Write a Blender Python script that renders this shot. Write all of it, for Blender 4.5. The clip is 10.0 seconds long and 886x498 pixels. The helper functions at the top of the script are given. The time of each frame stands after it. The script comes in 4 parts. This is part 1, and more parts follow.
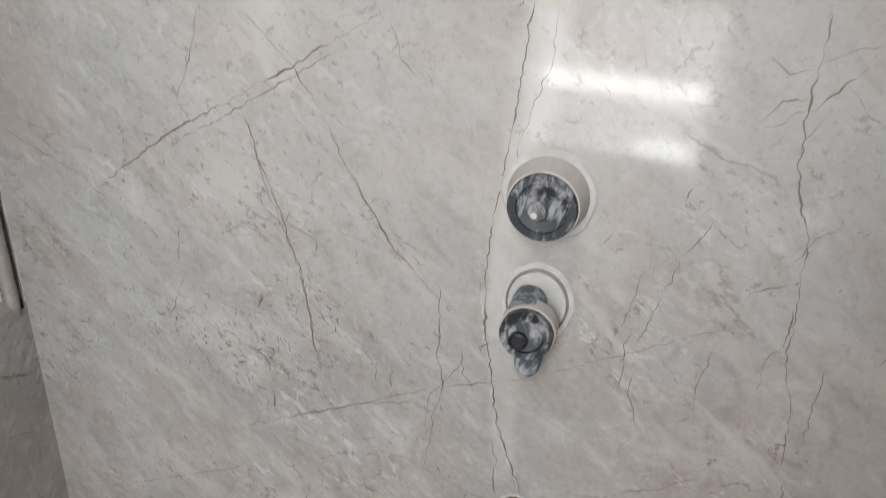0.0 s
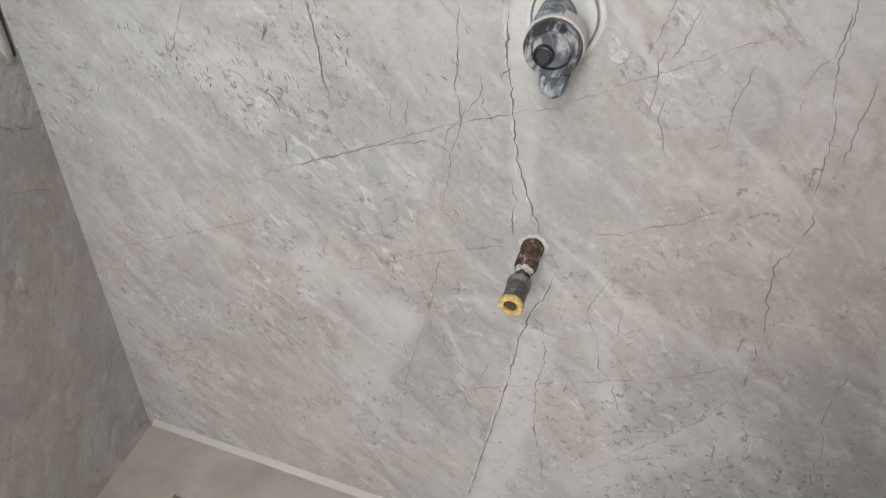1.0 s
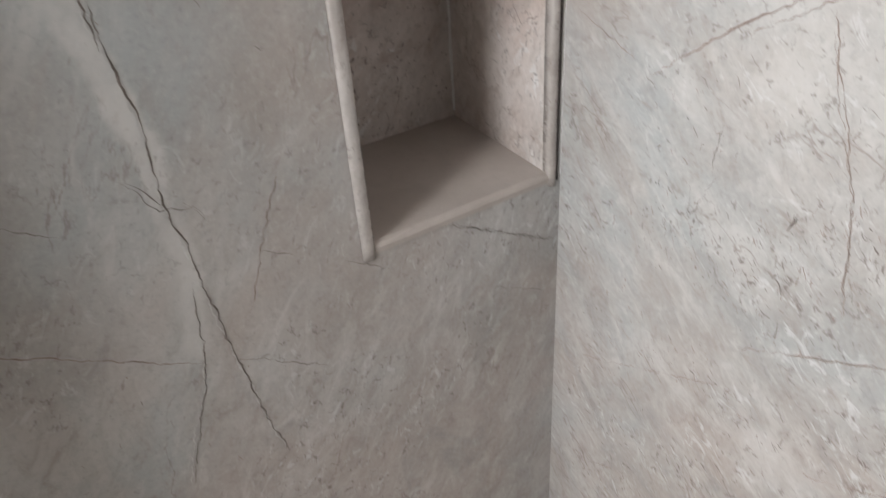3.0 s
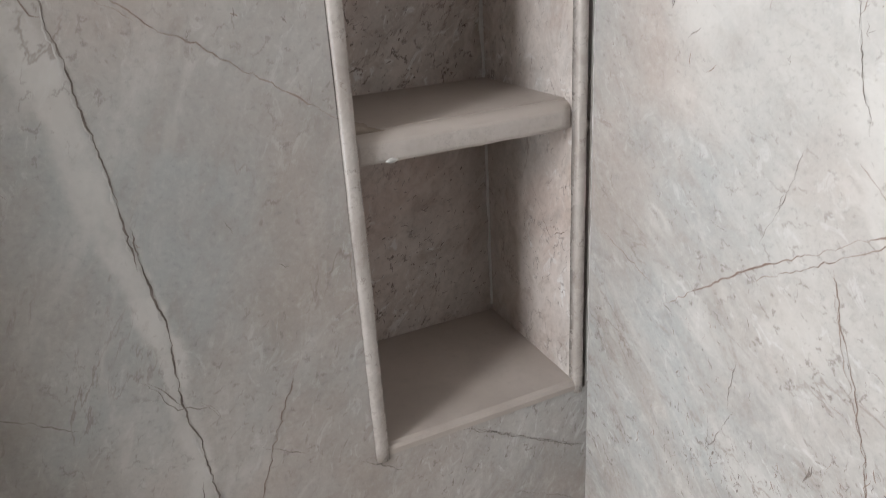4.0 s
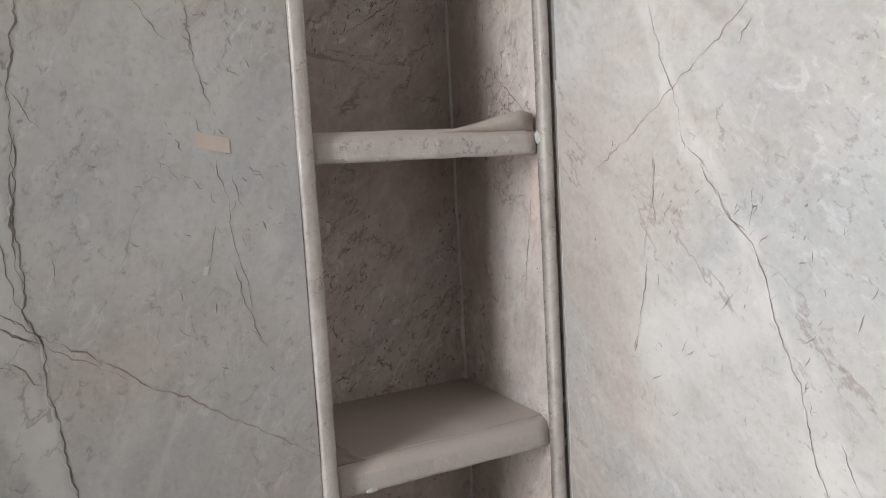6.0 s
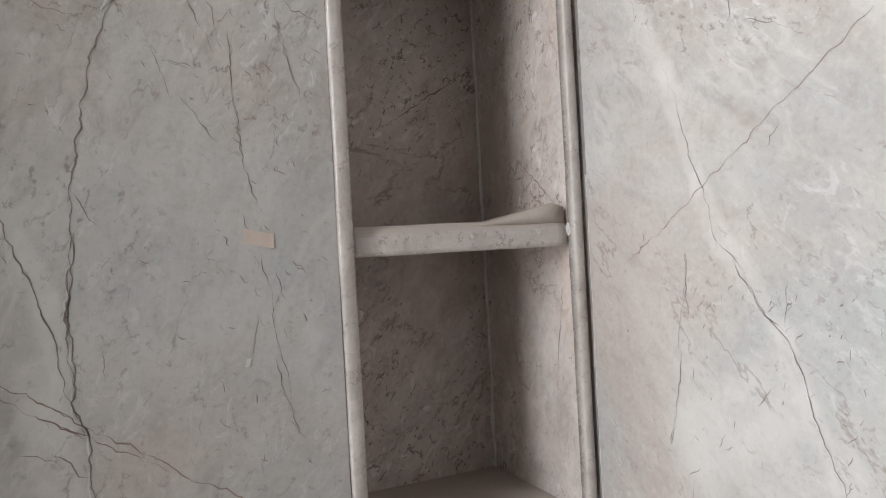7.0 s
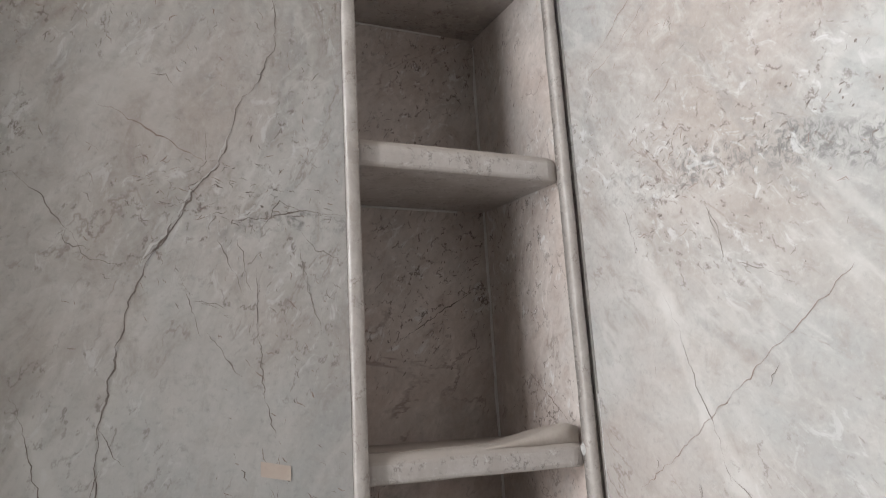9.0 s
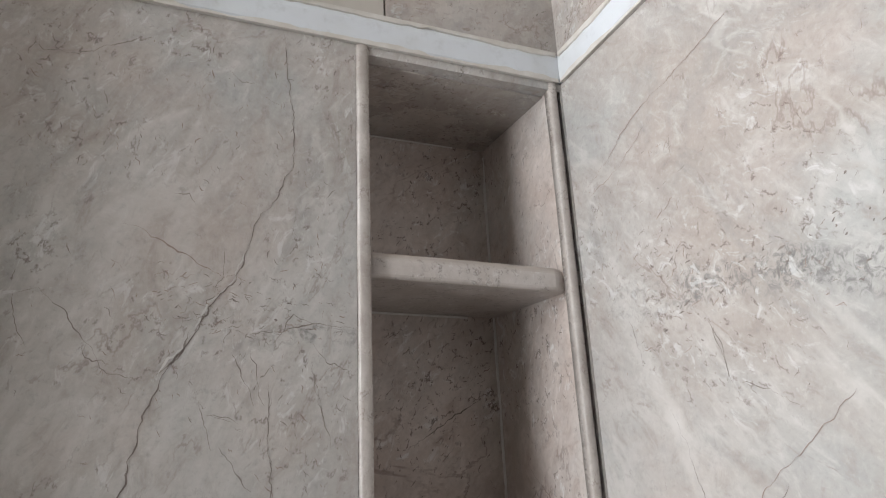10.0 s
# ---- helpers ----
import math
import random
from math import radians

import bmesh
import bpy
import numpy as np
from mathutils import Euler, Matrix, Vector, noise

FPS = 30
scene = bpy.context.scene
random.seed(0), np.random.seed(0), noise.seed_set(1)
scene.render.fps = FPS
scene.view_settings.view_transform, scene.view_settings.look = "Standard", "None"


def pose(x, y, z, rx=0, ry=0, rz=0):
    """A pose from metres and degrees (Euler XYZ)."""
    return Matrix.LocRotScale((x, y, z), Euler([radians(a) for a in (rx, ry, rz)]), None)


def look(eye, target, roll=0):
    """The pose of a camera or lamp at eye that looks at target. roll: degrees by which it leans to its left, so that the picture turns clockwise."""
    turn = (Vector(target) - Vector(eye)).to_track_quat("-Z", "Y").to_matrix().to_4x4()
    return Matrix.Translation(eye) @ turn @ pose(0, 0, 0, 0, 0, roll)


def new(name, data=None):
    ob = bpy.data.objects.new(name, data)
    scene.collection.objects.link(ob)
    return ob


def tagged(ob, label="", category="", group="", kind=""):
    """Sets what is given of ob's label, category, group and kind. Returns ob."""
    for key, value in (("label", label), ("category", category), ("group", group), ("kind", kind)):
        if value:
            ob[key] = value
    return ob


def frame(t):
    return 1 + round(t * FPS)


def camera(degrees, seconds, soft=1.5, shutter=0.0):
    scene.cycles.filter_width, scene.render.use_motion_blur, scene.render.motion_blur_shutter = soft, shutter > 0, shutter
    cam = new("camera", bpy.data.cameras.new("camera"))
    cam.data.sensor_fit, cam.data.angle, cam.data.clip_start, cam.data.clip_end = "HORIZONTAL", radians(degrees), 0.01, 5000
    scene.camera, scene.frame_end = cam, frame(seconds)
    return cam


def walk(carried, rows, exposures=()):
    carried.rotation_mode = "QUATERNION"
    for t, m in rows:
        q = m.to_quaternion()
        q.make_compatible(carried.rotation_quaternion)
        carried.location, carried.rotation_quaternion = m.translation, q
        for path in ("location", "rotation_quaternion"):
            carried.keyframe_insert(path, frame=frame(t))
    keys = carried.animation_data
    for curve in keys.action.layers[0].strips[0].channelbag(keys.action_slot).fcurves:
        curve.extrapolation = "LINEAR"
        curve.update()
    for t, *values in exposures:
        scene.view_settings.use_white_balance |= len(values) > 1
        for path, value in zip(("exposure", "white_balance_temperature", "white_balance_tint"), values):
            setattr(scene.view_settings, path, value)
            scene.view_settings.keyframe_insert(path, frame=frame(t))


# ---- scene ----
cam = camera(62.7, 10.0, soft=1.0, shutter=0.2)
PATH = [
    (0, (0.753, -0.631, 1.297), (0.254, 1.088, 0.407), 4.1),
    (0.5, (0.756, -0.631, 1.238), (0.295, 0.957, 0.114), 4.2),
    (1, (0.759, -0.643, 1.197), (0.331, 0.814, -0.105), 3.7),
    (1.5, (0.765, -0.634, 1.185), (0.322, 0.715, -0.223), 3.0),
    (2, (0.771, -0.601, 1.176), (0.131, 0.595, -0.294), -0.3),
    (2.5, (0.727, -0.613, 1.198), (-0.27, 0.409, -0.202), -2.6),
    (2.7, (0.695, -0.63, 1.235), (-0.461, 0.338, -0.079), -2.7),
    (3, (0.7, -0.637, 1.281), (-0.713, 0.228, 0.161), -4.1),
    (3.2, (0.698, -0.631, 1.298), (-0.8, 0.208, 0.272), -3.1),
    (4.3, (0.74, -0.538, 1.388), (-0.979, 0.237, 0.721), -3.0),
    (4.5, (0.743, -0.543, 1.408), (-0.99, 0.274, 0.835), -2.6),
    (5, (0.745, -0.538, 1.452), (-1.014, 0.329, 1.058), -2.3),
    (5.5, (0.743, -0.528, 1.473), (-1.036, 0.34, 1.182), -2.5),
    (6.8, (0.743, -0.548, 1.523), (-1.06, 0.316, 1.466), -3.5),
    (7, (0.75, -0.555, 1.52), (-1.061, 0.292, 1.512), -3.1),
    (7.5, (0.757, -0.561, 1.518), (-1.068, 0.252, 1.599), -3.0),
    (8, (0.766, -0.553, 1.543), (-1.053, 0.253, 1.741), -3.3),
    (8.5, (0.777, -0.558, 1.567), (-1.027, 0.245, 1.888), -3.4),
    (9, (0.791, -0.561, 1.587), (-0.99, 0.237, 2.026), -3.3),
    (9.5, (0.808, -0.563, 1.601), (-0.947, 0.214, 2.163), -3.0),
    (10, (0.821, -0.566, 1.612), (-0.91, 0.181, 2.279), -2.8),
]

EXPOSURES = [(0.0, -0.12), (1.0, 0.2), (2.0, 0.36), (3.2, 0.38), (5.5, 0.25), (8.5, 0.19), (10.0, 0.16)]
walk(cam, [(t, look(eye, target, roll)) for t, eye, target, roll in PATH], EXPOSURES)

# ---- world and light: overcast daylight through the window in the south wall ----
world = bpy.data.worlds.new("sky")
scene.world = world
world.use_nodes = True
sky = world.node_tree.nodes.new("ShaderNodeTexSky")
sky.sky_type, sky.sun_disc = "NISHITA", False
sky.sun_elevation, sky.sun_rotation = radians(50), radians(180)
background = world.node_tree.nodes["Background"]
background.inputs["Strength"].default_value = 0.1
world.node_tree.links.new(sky.outputs[0], background.inputs["Color"])

WIN_X0, WIN_X1, WIN_Z0, WIN_Z1, SOUTH = 0.28, 0.92, 0.46, 3.0, -2.0
# the upper lamp is out of view, set high to light the walls from above
for z0, z1, watts in ((WIN_Z0, 1.0, 7.0), (1.42, WIN_Z1, 45.0)):
    daylight = bpy.data.lights.new("window_daylight", "AREA")
    daylight.shape, daylight.size, daylight.size_y = "RECTANGLE", WIN_X1 - WIN_X0, z1 - z0
    daylight.energy, daylight.color = watts, (0.97, 0.985, 1.0)
    new("window_daylight", daylight).matrix_world = look(((WIN_X0 + WIN_X1) / 2, SOUTH - 0.02, (z0 + z1) / 2), ((WIN_X0 + WIN_X1) / 2, 0, (z0 + z1) / 2))

# two thin lamps added for the bright bars that the north wall reflects
for x0, x1, z0, z1, watts in ((0.32, 0.91, 0.685, 0.735, 2.6), (0.69, 0.91, 0.475, 0.53, 0.6)):
    strip = bpy.data.lights.new("window_streak_lamp", "AREA")
    strip.shape, strip.size, strip.size_y, strip.energy, strip.color = "RECTANGLE", x1 - x0, z1 - z0, watts, (1.0, 0.98, 0.94)
    new("window_streak_lamp", strip).matrix_world = look(((x0 + x1) / 2, SOUTH - 0.01, (z0 + z1) / 2), ((x0 + x1) / 2, 0, (z0 + z1) / 2))


# ---- materials ----
class Nodes:
    """A material's node tree, with short calls for the nodes that are used here."""

    def __init__(self, name):
        self.mat = bpy.data.materials.new(name)
        self.mat.use_nodes = True
        self.tree = self.mat.node_tree
        self.bsdf = self.tree.nodes["Principled BSDF"]
        self.coords = self.tree.nodes.new("ShaderNodeTexCoord").outputs["Object"]

    def put(self, value, socket):
        if isinstance(value, bpy.types.NodeSocket):
            self.tree.links.new(value, socket)
        else:
            socket.default_value = value

    def noise(self, scale, detail=4.0, rough=0.55, distort=0.0, vector=None):
        n = self.tree.nodes.new("ShaderNodeTexNoise")
        self.put(vector or self.coords, n.inputs["Vector"])
        for key, v in (("Scale", scale), ("Detail", detail), ("Roughness", rough), ("Distortion", distort)):
            n.inputs[key].default_value = v
        return n.outputs["Fac"], n.outputs["Color"]

    def mapped(self, turn=(0, 0, 0), scale=(1, 1, 1), shift=(0, 0, 0), vector=None):
        n = self.tree.nodes.new("ShaderNodeMapping")
        self.put(vector or self.coords, n.inputs["Vector"])
        n.inputs["Rotation"].default_value = [radians(a) for a in turn]
        n.vector_type = "TEXTURE"
        n.inputs["Scale"].default_value, n.inputs["Location"].default_value = scale, shift
        return n.outputs[0]

    def math(self, op, a, b=0.0, clamp=False):
        n = self.tree.nodes.new("ShaderNodeMath")
        n.operation, n.use_clamp = op, clamp
        self.put(a, n.inputs[0]), self.put(b, n.inputs[1])
        return n.outputs[0]

    def vec(self, op, a, b=(0, 0, 0), scale=None):
        n = self.tree.nodes.new("ShaderNodeVectorMath")
        n.operation = op
        self.put(a, n.inputs[0])
        if scale is not None:
            self.put(scale, n.inputs["Scale"])
        else:
            self.put(b, n.inputs[1])
        return n.outputs["Value"] if op in ("DOT_PRODUCT", "LENGTH") else n.outputs[0]

    def ramp(self, fac, low, high, a=0.0, b=1.0):
        n = self.tree.nodes.new("ShaderNodeMapRange")
        n.interpolation_type = "SMOOTHSTEP"
        self.put(fac, n.inputs[0])
        for i, v in enumerate((low, high, a, b)):
            n.inputs[1 + i].default_value = v
        return n.outputs[0]

    def mix(self, fac, a, b):
        n = self.tree.nodes.new("ShaderNodeMix")
        n.data_type = "RGBA"
        self.put(fac, n.inputs[0])
        for v, socket in ((a, n.inputs[6]), (b, n.inputs[7])):
            self.put((*v, 1.0) if isinstance(v, tuple) else v, socket)
        return n.outputs[2]

    def cracks(self, scale, width, wobble, vector=None):
        """1 along thin, broken, wandering lines."""
        base = vector or self.coords
        shake = self.vec("SCALE", self.noise(scale * 1.3, 5.0, 0.65, vector=base)[1], scale=wobble)
        v = self.tree.nodes.new("ShaderNodeTexVoronoi")
        v.feature = "DISTANCE_TO_EDGE"
        v.inputs["Scale"].default_value = scale
        self.put(self.vec("ADD", base, shake), v.inputs["Vector"])
        return self.ramp(v.outputs["Distance"], 0.0, width, 1.0, 0.0)

    def band(self, spots, a, b, width):
        """1 on the line from a to b, falling to 0 at the width from it."""
        d = Vector(b) - Vector(a)
        off = self.vec("SUBTRACT", spots, a)
        along = self.math("DIVIDE", self.vec("DOT_PRODUCT", off, tuple(d)), d.length_squared, clamp=True)
        return self.ramp(self.vec("LENGTH", self.vec("SUBTRACT", off, self.vec("SCALE", tuple(d), scale=along))), width * 0.4, width, 1.0, 0.0)

    def finish(self, color, rough, bump=None, strength=0.2, distance=0.001, specular=0.5):
        self.put((*color, 1.0) if isinstance(color, tuple) else color, self.bsdf.inputs["Base Color"])
        self.put(rough, self.bsdf.inputs["Roughness"])
        self.bsdf.inputs["Specular IOR Level"].default_value = specular
        if bump is not None:
            n = self.tree.nodes.new("ShaderNodeBump")
            n.inputs["Strength"].default_value, n.inputs["Distance"].default_value = strength, distance
            self.put(bump, n.inputs["Height"])
            self.tree.links.new(n.outputs[0], self.bsdf.inputs["Normal"])
        return self.mat


def stone(name, base, pale, warm, grey, bands=(), gloss=(0.09, 0.24), cracked=0.75, turn=(0, -48), busy=1.15, calm=None):
    """Polished grey-beige marble: soft clouds of warm and cool tone, mineral grain, crackled patches, hair veins, and pale or dark bands given as (start, end, width, strength)."""
    n = Nodes(name)
    tone = sum(base) / 1.09
    tilted = n.mapped((*turn, 0), (1.0, 1.0, 1.9))
    # the slab's middle, between two heights, has a quieter figure than its ends
    active = 1.0
    if calm:
        apart = n.tree.nodes.new("ShaderNodeSeparateXYZ")
        n.put(n.vec("ADD", n.coords, n.vec("SCALE", n.noise(2.5, 4.0)[1], scale=0.35)), apart.inputs[0])
        active = n.math("MAXIMUM", n.ramp(apart.outputs[2], calm[0] + 0.32, calm[0] + 0.02, 0.5, 1.0), n.ramp(apart.outputs[2], calm[1] + 0.05, calm[1] + 0.35, 0.5, 1.0))
    strongly = lambda fac, k: n.math("MULTIPLY", n.math("MULTIPLY", fac, k), active)
    scaled = lambda c, k: tuple(k * v for v in c)
    # broad clouds
    color = n.mix(n.ramp(n.noise(2.4, 5.0, 0.55, 0.5)[0], 0.32, 0.68), scaled(base, 0.95), pale)
    hue = n.noise(3.1, 5.0, 0.58, 0.6, n.mapped(shift=(1, 6, 2)))[0]
    color = n.mix(n.ramp(hue, 0.46, 0.68, 0.0, 0.8), color, (1.14 * base[0], 1.07 * base[1], 1.045 * base[2]))
    color = n.mix(n.ramp(hue, 0.52, 0.30, 0.0, 0.8), color, (0.99 * base[0], 1.105 * base[1], 1.17 * base[2]))
    # swirls and streaks along the bedding
    streak = n.noise(5.0, 7.0, 0.62, 1.3, n.mapped((*turn, 0), (1.0, 1.0, 3.0)))[0]
    color = n.mix(n.ramp(streak, 0.48, 0.74, 0.0, 0.5), color, warm)
    color = n.mix(n.ramp(streak, 0.5, 0.27, 0.0, 0.55), color, scaled(pale, 1.1))
    swirl = n.noise(10.0, 8.0, 0.66, 1.6, tilted)[0]
    color = n.mix(strongly(n.ramp(swirl, 0.50, 0.74), 0.5 * busy), color, scaled(grey, 0.84))
    color = n.mix(strongly(n.ramp(swirl, 0.48, 0.26), 0.55 * busy), color, scaled(pale, 1.14))
    # fine mottling and grain
    fine = n.noise(34.0, 7.0, 0.68, 0.8, tilted)[0]
    color = n.mix(strongly(n.ramp(fine, 0.5, 0.72), 0.6 * busy), color, scaled(warm, 0.82))
    color = n.mix(strongly(n.ramp(fine, 0.5, 0.28), 0.6 * busy), color, scaled(pale, 1.12))
    grain = n.noise(130.0, 5.0, 0.7, 0.3)[0]
    color = n.mix(n.ramp(grain, 0.5, 0.8, 0.0, 0.5), color, scaled(grey, 0.72))
    color = n.mix(n.ramp(grain, 0.5, 0.22, 0.0, 0.35), color, scaled(pale, 1.2))
    if bands:
        shaken = n.vec("ADD", n.coords, n.vec("SCALE", n.vec("SUBTRACT", n.noise(14.0, 6.0, 0.65)[1], (0.5, 0.5, 0.5)), scale=0.035))
        ragged = n.ramp(n.noise(85.0, 6.0, 0.75, 1.0)[0], 0.45, 0.62)
        soft = n.ramp(n.noise(22.0, 5.0, 0.65)[0], 0.3, 0.6, 0.45, 1.0)
        for a, b, width, strength in bands:
            mask = n.math("MULTIPLY", n.band(shaken, a, b, width), soft if strength > 0 else ragged)
            color = n.mix(n.math("MULTIPLY", mask, abs(strength)), color, scaled(pale, 1.2) if strength > 0 else scaled(grey, 0.55))
    # crackled patches: short broken hair cracks with pale fragments between them
    patches = n.ramp(n.noise(4.0, 5.0, 0.6, 0.4, n.mapped(shift=(2, 9, 4)))[0], 0.43, 0.58)
    crackle = n.cracks(40.0, 0.055, 0.03, tilted)
    gate = n.noise(70.0, 3.0, 0.6)[0]
    hair = n.math("MULTIPLY", n.math("MULTIPLY", crackle, patches), n.ramp(gate, 0.5, 0.6))
    chips = n.math("MULTIPLY", n.ramp(n.noise(48.0, 5.0, 0.7, 1.2, tilted)[0], 0.55, 0.66), patches)
    color = n.mix(strongly(chips, 0.6 * busy), color, (0.60 * tone, 0.6 * tone, 0.6 * tone))
    color = n.mix(strongly(hair, cracked), color, (0.17, 0.135, 0.118))
    # wandering veins: lines where a broad noise crosses its middle
    thread = n.ramp(n.math("ABSOLUTE", n.math("SUBTRACT", n.noise(2.7, 8.0, 0.6, 0.5, n.mapped((*turn, 0), (1.0, 1.0, 2.2), (4, 4, 1)))[0], 0.5)), 0.0, 0.0055, 1.0, 0.0)
    thread = n.math("MULTIPLY", thread, n.ramp(n.noise(9.0, 4.0, 0.6, 0.3, n.mapped(shift=(8, 1, 1)))[0], 0.47, 0.6))
    color = n.mix(n.math("MULTIPLY", thread, cracked * 0.6), color, (0.21, 0.155, 0.13))
    ghost = n.ramp(n.math("ABSOLUTE", n.math("SUBTRACT", n.noise(3.6, 6.0, 0.55, 0.4, n.mapped((*turn, 0), (1.0, 1.0, 2.5), (1, 7, 3)))[0], 0.5)), 0.0, 0.02, 1.0, 0.0)
    ghost = n.math("MULTIPLY", ghost, n.ramp(n.noise(6.0, 3.0)[0], 0.42, 0.6))
    color = n.mix(n.math("MULTIPLY", ghost, 0.4), color, scaled(pale, 1.22))
    rough = n.ramp(n.noise(6.0, 6.0, 0.7)[0], 0.35, 0.7, gloss[0], gloss[1])
    return n.finish(color, rough, n.math("SUBTRACT", fine, n.math("MULTIPLY", hair, 0.5)), 0.04, 0.0006, 0.36)


GREY, PALE, WARM, COOL = (0.388, 0.363, 0.343), (0.482, 0.466, 0.450), (0.395, 0.345, 0.311), (0.35, 0.345, 0.338)
M_NORTH = stone("marble_north", GREY, PALE, WARM, COOL, bands=[
    ((0.648, 0, 1.25), (0.640, 0, 1.10), 0.030, 0.75), ((0.640, 0, 1.10), (0.636, 0, 0.90), 0.026, 0.8),
    ((0.636, 0, 0.90), (0.660, 0, 0.70), 0.018, 0.4), ((0.702, 0, 0.514), (0.665, 0, -0.05), 0.035, 0.65),
    ((0.770, 0, 0.55), (0.812, 0, 0.45), 0.022, 0.5), ((0.812, 0, 0.45), (0.86, 0, 0.15), 0.028, 0.45), ((0.31, 0, 1.0), (0.33, 0, 0.99), 0.04, 0.5),
    ((0.082, 0, 1.820), (0.146, 0, 1.691), 0.018, 0.4), ((0.146, 0, 1.691), (0.189, 0, 1.569), 0.018, 0.4), ((0.189, 0, 1.569), (0.217, 0, 1.504), 0.018, 0.4), ((0.217, 0, 1.504), (0.282, 0, 1.421), 0.018, 0.4), ((0.282, 0, 1.421), (0.314, 0, 1.337), 0.018, 0.4),
    ((0.330, 0, 1.318), (0.363, 0, 1.226), 0.03, 0.4), ((0.363, 0, 1.226), (0.396, 0, 1.127), 0.03, 0.4), ((0.17, 0, 1.30), (0.27, 0, 1.36), 0.06, 0.55),
    ((0.395, 0, 0.537), (0.509, 0, 0.482), 0.05, 0.45), ((0.509, 0, 0.482), (0.455, 0, 0.313), 0.05, 0.45), ((0.799, 0, 0.243), (0.884, 0, 0.347), 0.05, 0.5), ((0.884, 0, 0.347), (0.958, 0, 0.449), 0.05, 0.5), ((0.285, 0, 0.795), (0.330, 0, 0.755), 0.04, 0.4),
    ((0.066, 0, 1.848), (0.212, 0, 1.830), 0.035, -0.4), ((0.212, 0, 1.830), (0.343, 0, 1.813), 0.03, -0.65), ((0.343, 0, 1.813), (0.433, 0, 1.778), 0.028, -0.8)], gloss=(0.05, 0.15), calm=(1.0, 1.62))
M_WEST = stone("marble_west", GREY, PALE, WARM, COOL, bands=[
    ((0, -0.615, 1.42), (0, -0.590, 1.28), 0.028, 0.7), ((0, -0.590, 1.28), (0, -0.560, 1.10), 0.026, 0.7),
    ((0, -0.560, 1.10), (0, -0.535, 0.98), 0.020, 0.7), ((0, -0.595, 1.417), (0, -0.602, 1.480), 0.016, 0.6), ((0, -0.602, 1.480), (0, -0.617, 1.523), 0.016, 0.6), ((0, -0.617, 1.523), (0, -0.640, 1.596), 0.016, 0.6), ((0, -0.545, 1.035), (0, -0.538, 0.956), 0.02, 0.65), ((0, -0.538, 0.956), (0, -0.533, 0.820), 0.02, 0.65), ((0, -0.533, 0.820), (0, -0.550, 0.730), 0.02, 0.65),
    ((0, -0.441, 1.793), (0, -0.384, 1.809), 0.016, -0.45), ((0, -0.384, 1.809), (0, -0.328, 1.804), 0.016, -0.45)], turn=(-24, 0), calm=(0.75, 1.62))
# niche stone: base colours raised to lift the shade inside it
M_NICHE = stone("marble_niche_lifted", (0.51, 0.445, 0.41), (0.61, 0.555, 0.525), (0.49, 0.395, 0.35), (0.40, 0.365, 0.343), gloss=(0.3, 0.5), cracked=1.0, turn=(-35, 20), busy=1.25)
M_SPECKLED = stone("marble_upper", (0.35, 0.31, 0.285), (0.44, 0.405, 0.38), WARM, COOL, gloss=(0.2, 0.4), cracked=0.9, turn=(-35, 30), busy=1.2)
M_FLOOR = stone("floor_tile_stone", (0.36, 0.285, 0.23), (0.42, 0.375, 0.335), (0.36, 0.25, 0.17), (0.33, 0.29, 0.265), gloss=(0.3, 0.5), cracked=0.2)


def plain(name, color, second, rough, scale=12.0, specular=0.4, bump=0.15):
    n = Nodes(name)
    a = n.noise(scale, 6.0, 0.6, 0.2)[0]
    b = n.noise(scale * 7, 4.0, 0.65)[0]
    c = n.mix(n.ramp(a, 0.35, 0.7), color, second)
    c = n.mix(n.math("MULTIPLY", n.ramp(b, 0.52, 0.75), 0.35), c, tuple(0.75 * v for v in second))
    return n.finish(c, n.ramp(a, 0.3, 0.7, rough * 0.8, min(1.0, rough * 1.25)), b, bump, 0.001, specular)


M_BORDER = plain("beige_floor_border", (0.37, 0.33, 0.285), (0.46, 0.425, 0.385), 0.4, 9.0)
M_DUST = plain("dusty_stone", (0.40, 0.352, 0.318), (0.46, 0.41, 0.375), 0.7, 9.0)


